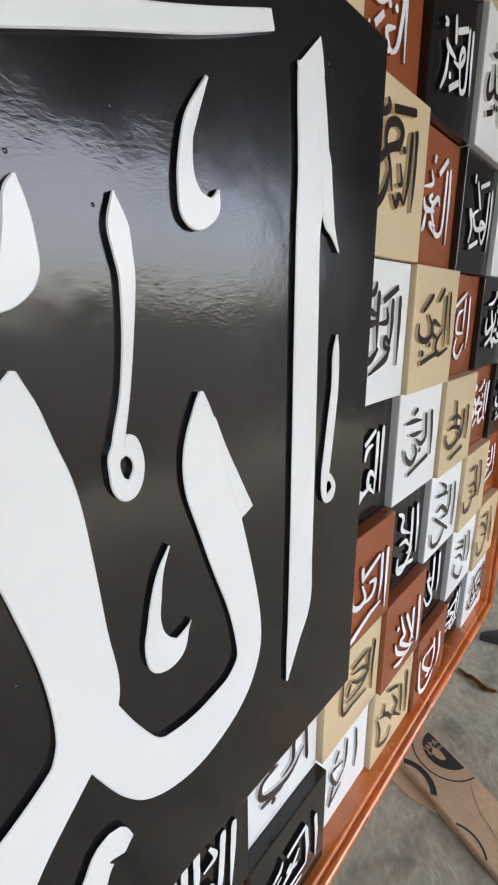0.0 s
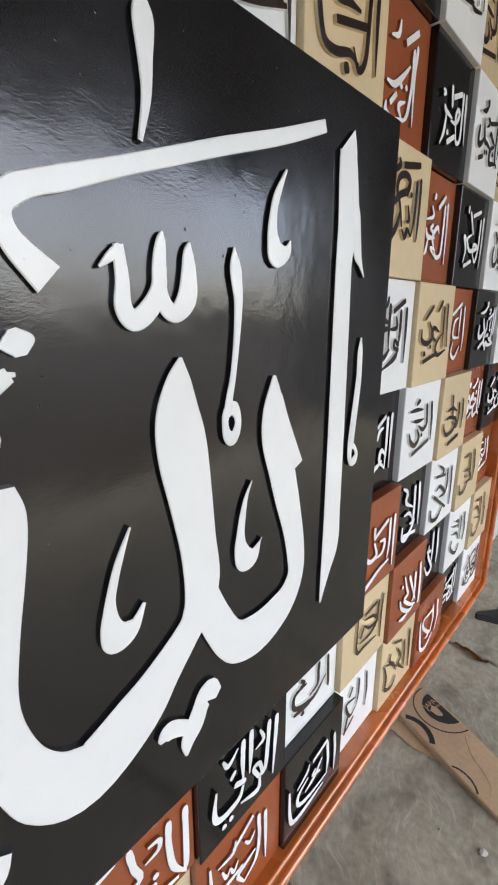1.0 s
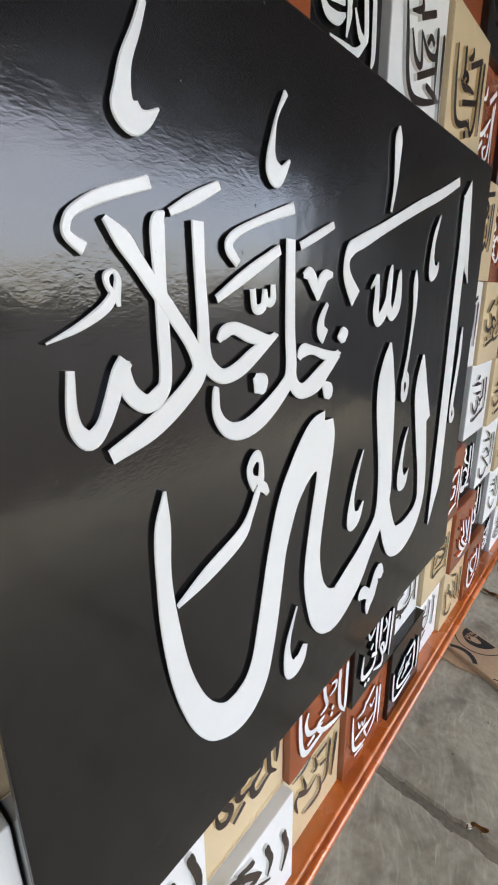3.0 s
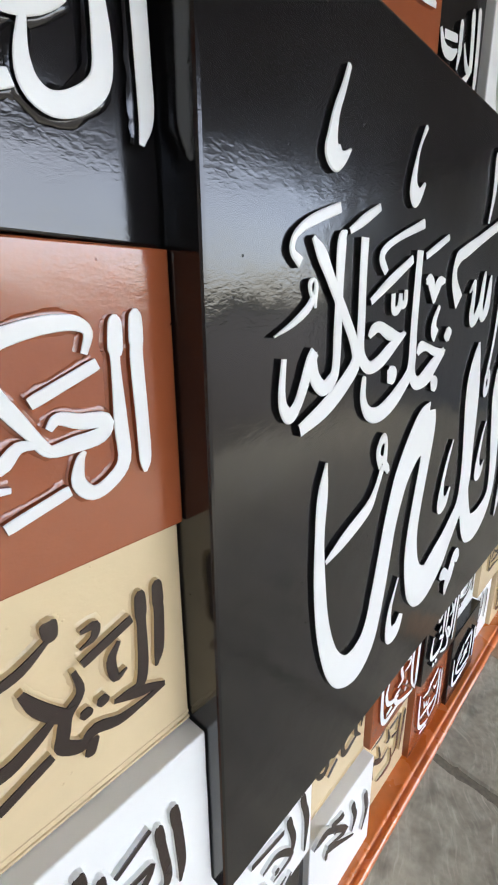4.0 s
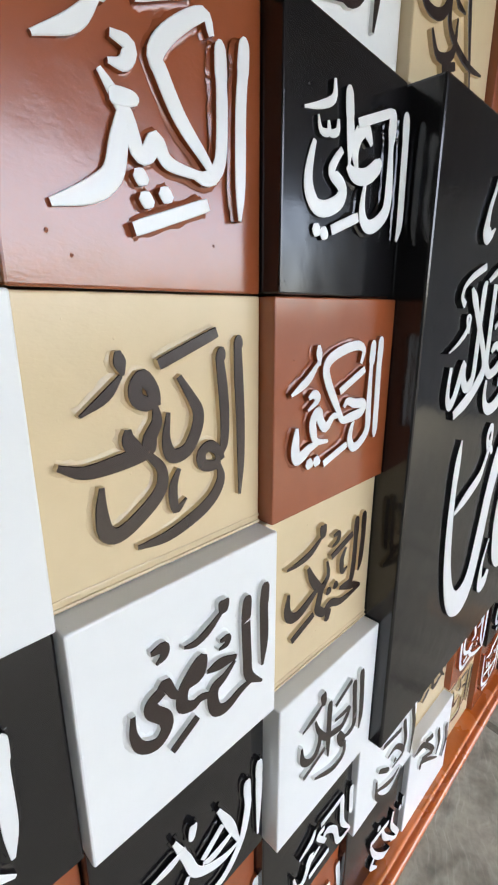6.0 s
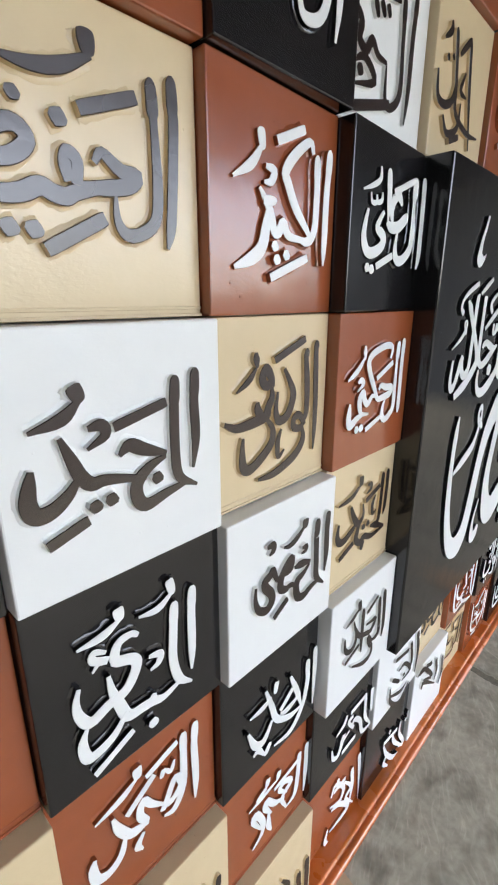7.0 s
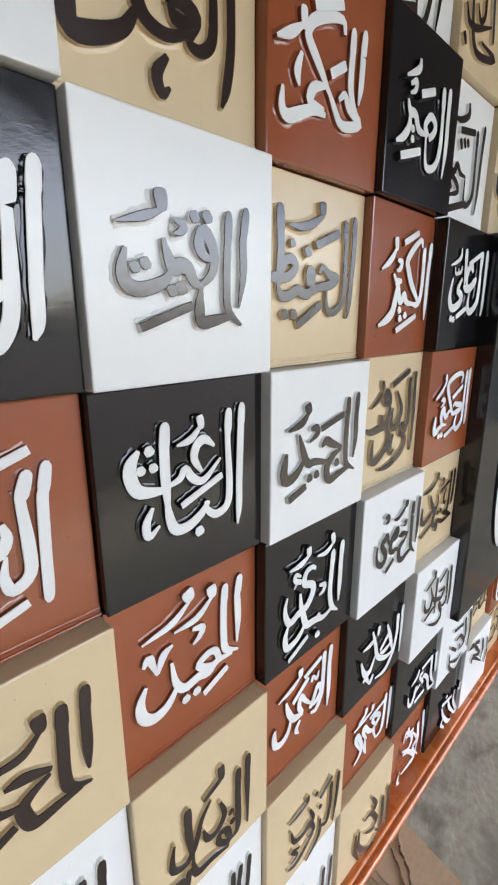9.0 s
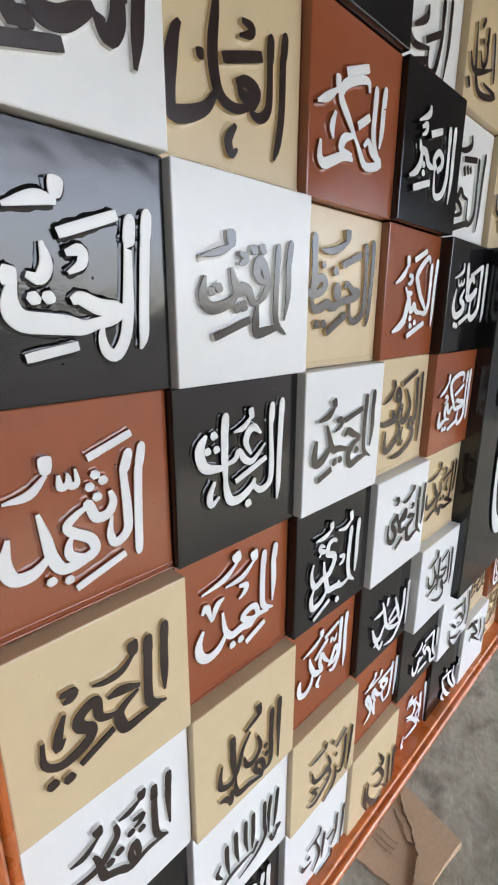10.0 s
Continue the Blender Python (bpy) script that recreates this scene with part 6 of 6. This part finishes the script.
word(3, -2, ("v", 1.2, (0.3, 7.3), (2.1, -1.0), (4.5, -9.0)), ("v", 1.2, (-6.1, 7.0), (-4.3, -0.5), (-3.4, -4.6), (2.7, -6.5), (8.1, -6.3)), ("s", 1.3, (-12.1, -0.4), (-11.4, -3.9), (-8.4, -4.5), (-5.3, -3.1), (-4.2, 0.5)), ("s", 1.2, (-8.6, -6.1), (-6.4, -8.3), (-2.2, -6.8), (-1.5, -2.7)), ("b", 1.1, (-5.1, -9.3), (-1.1, -7.9)), ("m", 1.3, (-8.5, 7.1), (-8.5, 5.7), (-10.9, 4.1)), ("m", 1.2, (0.3, 7.3), (-4.1, 3.7)), ("d", 0.89, (-8.8, 2.1)), ("d", 0.89, (-6.8, 2.7)), ("m", 1.2, (-0.8, 2.0), (-2.3, -1.0), (0.4, -1.5)))
word(1, -3, ("v", 1.2, (6.2, 2.4), (6.1, -5.0), (5.0, -11.0)), ("v", 1.3, (3.1, 1.3), (3.0, -5.1), (1.9, -9.0), (0.6, -11.0), (-1.8, -11.0), (-1.9, -8.1)), ("s", 1.4, (-1.6, -7.9), (-7.4, -9.0), (-9.9, -7.0), (-9.6, -3.6)), ("s", 1.3, (-7.9, -6.5), (-3.6, -4.1), (-2.9, -1.9)), ("b", 1.2, (-3.3, -7.2), (2.6, -4.3)), ("b", 1.3, (-9.9, -12.5), (-2.3, -10.0)), ("d", 1.2, (-3.0, -12.0)))
word(2, -3, ("v", 1.1, (-0.6, 2.9), (1.5, -5.8)), ("v", 1.1, (-4.0, 2.7), (-3.7, -3.2), (-5.6, -4.5), (-7.3, -2.4)), ("s", 1.3, (-4.2, -7.3), (3.1, -7.8), (-5.3, -9.6), (-8.6, -6.8), (-10.1, 1.5)), ("s", 1.2, (-12.1, -4.0), (-10.4, -6.3), (-6.7, -6.0), (-0.1, -3.6)), ("m", 1.1, (-12.2, -8.3), (-11.0, -9.9)), ("m", 1.1, (-6.3, 3.3), (-7.8, 1.2)), ("d", 0.87, (-6.5, -0.6)), ("d", 0.87, (-4.5, -0.4)))
word(11, 2, ("v", 1.4, (2.0, 8.2), (3.8, 0.7), (2.8, -4.5)), ("v", 1.4, (-2.8, 7.8), (-1.4, 1.1), (-1.6, -2.1)), ("b", 1.1, (-8.9, 7.4), (-4.4, 7.7)), ("s", 1.3, (-8.2, 2.0), (-3.3, 1.6), (0.2, -2.7), (-6.1, -2.9)), ("s", 1.4, (-12.7, -1.9), (-11.2, -5.5), (-6.4, -6.0), (-3.0, -2.8)), ("d", 1.1, (-5.6, -0.4)))
word(11, 3, ("v", 1.4, (4.2, 7.5), (5.8, -0.3), (4.9, -4.8)), ("v", 1.4, (-0.0, 7.3), (1.0, 1.6), (1.0, -3.1)), ("s", 1.2, (-6.9, 7.1), (-2.7, 6.0), (-2.1, 2.9)), ("s", 1.4, (-8.7, -0.1), (-9.0, -3.5), (-2.8, -7.5), (1.0, -4.9)), ("s", 1.2, (-8.6, 2.2), (-4.0, 1.4), (-0.6, -2.4)), ("b", 1, (-9.5, 5.8), (-2.7, 4.2)))
word(12, 3, ("v", 1.4, (1.4, 9.2), (3.6, 0.0), (4.0, -6.7)), ("v", 1.4, (-3.7, 9.0), (-1.6, 0.7), (-2.5, -4.1)), ("s", 1.2, (-11.8, 5.7), (-7.9, 5.5), (-1.9, -0.5), (-9.7, 1.3)), ("s", 1.4, (-12.9, 0.0), (-11.0, -5.8), (-6.1, -6.5), (-1.8, -3.0)), ("b", 0.99, (-11.5, 9.2), (-5.3, 8.4)))

# words on tiles at the edge of view, after the same hand
known = sorted(WORDS)
for i, (c, r) in enumerate(sorted(tiles)):
    if (c, r) not in WORDS:
        inscription(tiles[c, r], c, r, None, WORDS[[(0, 0), (2, 0), (-1, 1), (2, 1), (1, 1), (9, 0), (9, 1)][i % 7]])

# ---- things on the floor ----
def carton_strip():
    """A folded strip of printed carton that sticks out from under the frame."""
    strip = tagged(new("carton_strip"), "folded strip of brown printed carton on the concrete floor", "cardboard")
    ang = math.atan2(-0.134, 0.32)
    m = Matrix.Translation((-0.328, 1.364, FLOOR)) @ Matrix.Rotation(ang, 4, "Z")
    length0, length1, half, height = -0.16, 0.60, 0.089, 0.026

    def lift(u, v):
        return height + 0.006 * math.sin(u * 9 + 1) + 0.004 * math.sin(v * 22) - 0.010 * max(0, u - 0.35)

    bm = bmesh.new()
    rows = []
    for u in np.linspace(length0, length1, 30):
        sag = 0.010 * math.sin(u * 14)
        ring = [(-half - 0.002, 0.002), (-half, lift(u, -half) - 0.004), (-half + 0.005, lift(u, -half))]
        ring += [(v, lift(u, v)) for v in np.linspace(-half + 0.02, half - 0.02, 8)] + [(half - 0.002 + sag * 0.3, lift(u, half)), (half + sag * 0.3, lift(u, half) - 0.005), (half - 0.008, 0.004)]
        rows.append([bm.verts.new(m @ Vector((u, v, z))) for v, z in ring])
    for a, b in zip(rows, rows[1:]):
        for i in range(len(a)):
            j = (i + 1) % len(a)
            bm.faces.new((a[i], a[j], b[j], b[i]))
    bm.faces.new(rows[0])
    bm.faces.new(rows[-1])
    part("carton_sleeve", bm, CARTON, strip)
    bm = bmesh.new()
    vs = [(-0.14, -0.145), (-0.02, -0.153), (0.09, -0.135), (0.155, -0.095), (0.15, -0.075), (-0.14, -0.075)]
    low = [bm.verts.new(m @ Vector((u, v, 0.0005))) for u, v in vs]
    top = [bm.verts.new(m @ Vector((u, v, 0.006 + 0.01 * max(0, 0.05 - u)))) for u, v in vs]
    bm.faces.new(low)
    bm.faces.new(top)
    for i in range(6):
        bm.faces.new((low[i], low[(i + 1) % 6], top[(i + 1) % 6], top[i]))
    part("flap", bm, CARTON, strip)

    def printed(name, cu, cv, r0, r1, a0, a1, squash=1.0):
        bm = bmesh.new()
        prev = None
        for a in np.linspace(a0, a1, 60):
            pair = []
            for r in (r0, r1):
                u, v = cu + r * math.cos(a), cv + r * math.sin(a) * squash
                pair.append((u, v))
            inside = all(-half + 0.004 < v < half - 0.004 for u, v in pair)
            now = [bm.verts.new(m @ Vector((u, v, lift(u, v) + 0.0008))) for u, v in pair] if inside else None
            if prev and now:
                bm.faces.new((prev[0], prev[1], now[1], now[0]))
            prev = now
        part(name, bm, PRINT, strip)

    printed("printed_ring", 0.03, 0.083, 0.111, 0.116, math.pi, 2 * math.pi)
    printed("printed_patch", 0.028, 0.082, 0.002, 0.078, math.pi, 2 * math.pi)
    printed("printed_arc", 0.055, -0.143, 0.084, 0.104, 0.25, math.pi - 0.3)
    printed("printed_arc", 0.265, -0.137, 0.073, 0.080, 0.3, math.pi - 0.3)
    for body, size, u, v in (("JAPA", 0.030, 0.008, 0.014), ("TECHNOLO", 0.0140, 0.026, 0.012)):
        curve = bpy.data.curves.new("printed_word", "FONT")
        curve.body, curve.size, curve.extrude = body, size, 0.0003
        ob = new("printed_word", curve)
        ob.matrix_world = m @ Matrix.Translation((u, v, lift(u, v) + 0.0062)) @ Matrix.Rotation(math.pi / 2 + 0.12, 4, "Z")
        curve.materials.append(PRINT_LIGHT)
        ob.parent = strip
    bm = bmesh.new()
    line = [(0.155, 0.055), (0.165, 0.046), (0.18, 0.035), (0.205, 0.020), (0.226, 0.008), (0.26, 0.002), (0.297, -0.009), (0.326, -0.024), (0.34, -0.05)]
    rows = [[bm.verts.new(m @ Vector((u + du, v, lift(u, v) + dz))) for du, dz in ((-0.0025, 0.0002), (0.0, 0.0016), (0.002, 0.0002))] for u, v in line]
    for a, b in zip(rows, rows[1:]):
        for i in range(2):
            bm.faces.new((a[i], a[i + 1], b[i + 1], b[i]))
    part("crease", bm, CARTON, strip)
    return strip


carton_strip()


def carton_sheet():
    """A torn flat sheet of carton with folds."""
    sheet = tagged(new("carton_sheet"), "torn flat sheet of brown carton with fold lines on the floor", "cardboard")

    def slab(name, corners, z0, z1, tilt=0.0):
        bm = bmesh.new()
        n = 14
        outline = []
        for (x0, y0), (x1, y1) in zip(corners, corners[1:] + corners[:1]):
            for k in range(n):
                f = k / n
                j = 0.004 * noise.noise((x0 * 9 + f * 11, y0 * 7, 0.5)) + 0.002 * noise.noise((f * 41, x1, y1))
                outline.append((x0 + (x1 - x0) * f + j, y0 + (y1 - y0) * f + j))
        lo = [bm.verts.new((x, y, FLOOR - 0.006 + z0)) for x, y in outline]
        hi = [bm.verts.new((x, y, FLOOR - 0.006 + z1 + tilt * (x + 0.4))) for x, y in outline]
        bm.faces.new(lo)
        bm.faces.new(hi)
        for i in range(len(lo)):
            j = (i + 1) % len(lo)
            bm.faces.new((lo[i], lo[j], hi[j], hi[i]))
        part(name, bm, CARTON, sheet)

    slab("carton_panel", [(-0.478, -0.894), (-0.189, -0.863), (-0.156, -0.602), (-0.377, -0.549), (-0.482, -0.524)], 0.0, 0.010)
    slab("upper_ply", [(-0.213, -0.835), (-0.179, -0.834), (-0.159, -0.606), (-0.372, -0.553), (-0.381, -0.594), (-0.352, -0.632), (-0.340, -0.648), (-0.301, -0.673), (-0.276, -0.707), (-0.242, -0.740), (-0.234, -0.778)], 0.010, 0.020, 0.03)
    slab("torn_flap", [(-0.366, -0.656), (-0.338, -0.656), (-0.295, -0.685), (-0.271, -0.719), (-0.288, -0.723), (-0.314, -0.698)], 0.010, 0.014, 0.04)
    for k, y in enumerate((-0.784, -0.765, -0.742)):
        slab("fold_ridge", [(-0.47, y), (-0.31, y - 0.012), (-0.31, y - 0.006), (-0.47, y + 0.007)], 0.012, 0.0145)
    return sheet


carton_sheet()


def pebble(name, x, y, size, mat, label, category, flat=0.6, seed=1):
    bm = bmesh.new()
    bmesh.ops.create_icosphere(bm, subdivisions=3, radius=size)
    for v in bm.verts:
        v.co *= 1 + 0.45 * noise.noise(v.co * (1.1 / size) + Vector((seed, 0, 0)))
        v.co.z *= flat
    low = min(v.co.z for v in bm.verts)
    bmesh.ops.translate(bm, verts=bm.verts, vec=(x, y, FLOOR - low))
    return tagged(part(name, bm, mat), label, category)


pebble("plaster_chip", -0.004, 1.006, 0.011, PALE_STONE, "small pale chip of plaster lying on the concrete floor", "debris")
pebble("wood_chunk", 0.008, 0.370, 0.02, RAW_WOOD, "small offcut of pale raw wood on the floor", "debris", 0.8, 4)
for x, y, s, k in ((-0.118, 0.507, 0.004, 3), (-0.194, 0.771, 0.003, 5), (-0.080, 0.552, 0.008, 6), (-0.042, 0.556, 0.006, 7), (-0.175, 2.025, 0.004, 9), (-0.128, 0.988, 0.003, 11)):
    pebble("pebble", x, y, s, EARTH if k % 2 else PALE_STONE, "tiny crumb of grit on the concrete floor", "debris", 0.7, k)["group"] = "grit on the floor"


def dry_leaf(x, y, turn, size):
    bm = bmesh.new()
    rows = []
    for i in range(11):
        f = i / 10
        w = size * 0.17 * math.sin(math.pi * min(1, f * 0.92 + 0.06)) ** 0.8
        rows.append([bm.verts.new(((f - 0.5) * size, s * w, 0.003 + 0.010 * (s * s) + 0.004 * math.sin(f * 7 + s))) for s in (-1, -0.5, 0, 0.5, 1)])
    for a, b in zip(rows, rows[1:]):
        for i in range(4):
            bm.faces.new((a[i], a[i + 1], b[i + 1], b[i]))
    bmesh.ops.solidify(bm, geom=bm.faces, thickness=0.0008)
    low = min(v.co.z for v in bm.verts)
    bm.transform(Matrix.Translation((x, y, FLOOR - low)) @ Matrix.Rotation(turn, 4, "Z"))
    return tagged(smooth(part("dry_leaf", bm, DRY_LEAF)), "curled dry orange-brown leaf in the floor joint", "leaf", "dry leaves in the joint")


for x, y, a, s in ((-0.336, 1.869, -0.25, 0.07), (-0.279, 1.850, -0.4, 0.10), (-0.232, 1.841, 0.3, 0.05), (-0.052, 0.565, 0.2, 0.05), (-0.075, 0.554, 1.0, 0.035)):
    dry_leaf(x, y, a, s)


def sandal():
    """A black rubber sandal: sole, footbed and strap."""
    thing = tagged(new("sandal"), "black rubber sandal lying on the concrete floor behind the frame", "sandal")
    m = Matrix.Translation((-0.245, 2.235, FLOOR)) @ Matrix.Rotation(0.6, 4, "Z")

    def outline(f):
        return 0.045 + 0.012 * math.cos(f * 6.283 * 1.0 + 2.4)

    for name, z0, z1, grow in (("sole", 0.0, 0.018, 0.0), ("footbed", 0.018, 0.032, -0.004)):
        bm = bmesh.new()
        lo, hi = [], []
        for k in range(40):
            a = k / 40 * 2 * math.pi
            u = 0.135 * math.cos(a)
            v = (outline((u + 0.135) / 0.27) + grow) * math.sin(a)
            lo.append(bm.verts.new(m @ Vector((u, v, z0))))
            hi.append(bm.verts.new(m @ Vector((u * 0.985, v * 0.97, z1))))
        bm.faces.new(lo)
        bm.faces.new(hi)
        for i in range(40):
            bm.faces.new((lo[i], lo[(i + 1) % 40], hi[(i + 1) % 40], hi[i]))
        part(name, bm, RUBBER, thing)
    bm = bmesh.new()
    rows = []
    for k in range(13):
        a = math.pi * k / 12
        rows.append([bm.verts.new(m @ Vector((0.02 + s, 0.048 * math.cos(a), 0.024 + 0.045 * math.sin(a) * t))) for s, t in ((-0.03, 1), (0.03, 0.92), (0.03, 0.98), (-0.03, 1.07))])
    for a, b in zip(rows, rows[1:]):
        for i in range(4):
            bm.faces.new((a[i], a[(i + 1) % 4], b[(i + 1) % 4], b[i]))
    part("strap", bm, RUBBER, thing)


sandal()
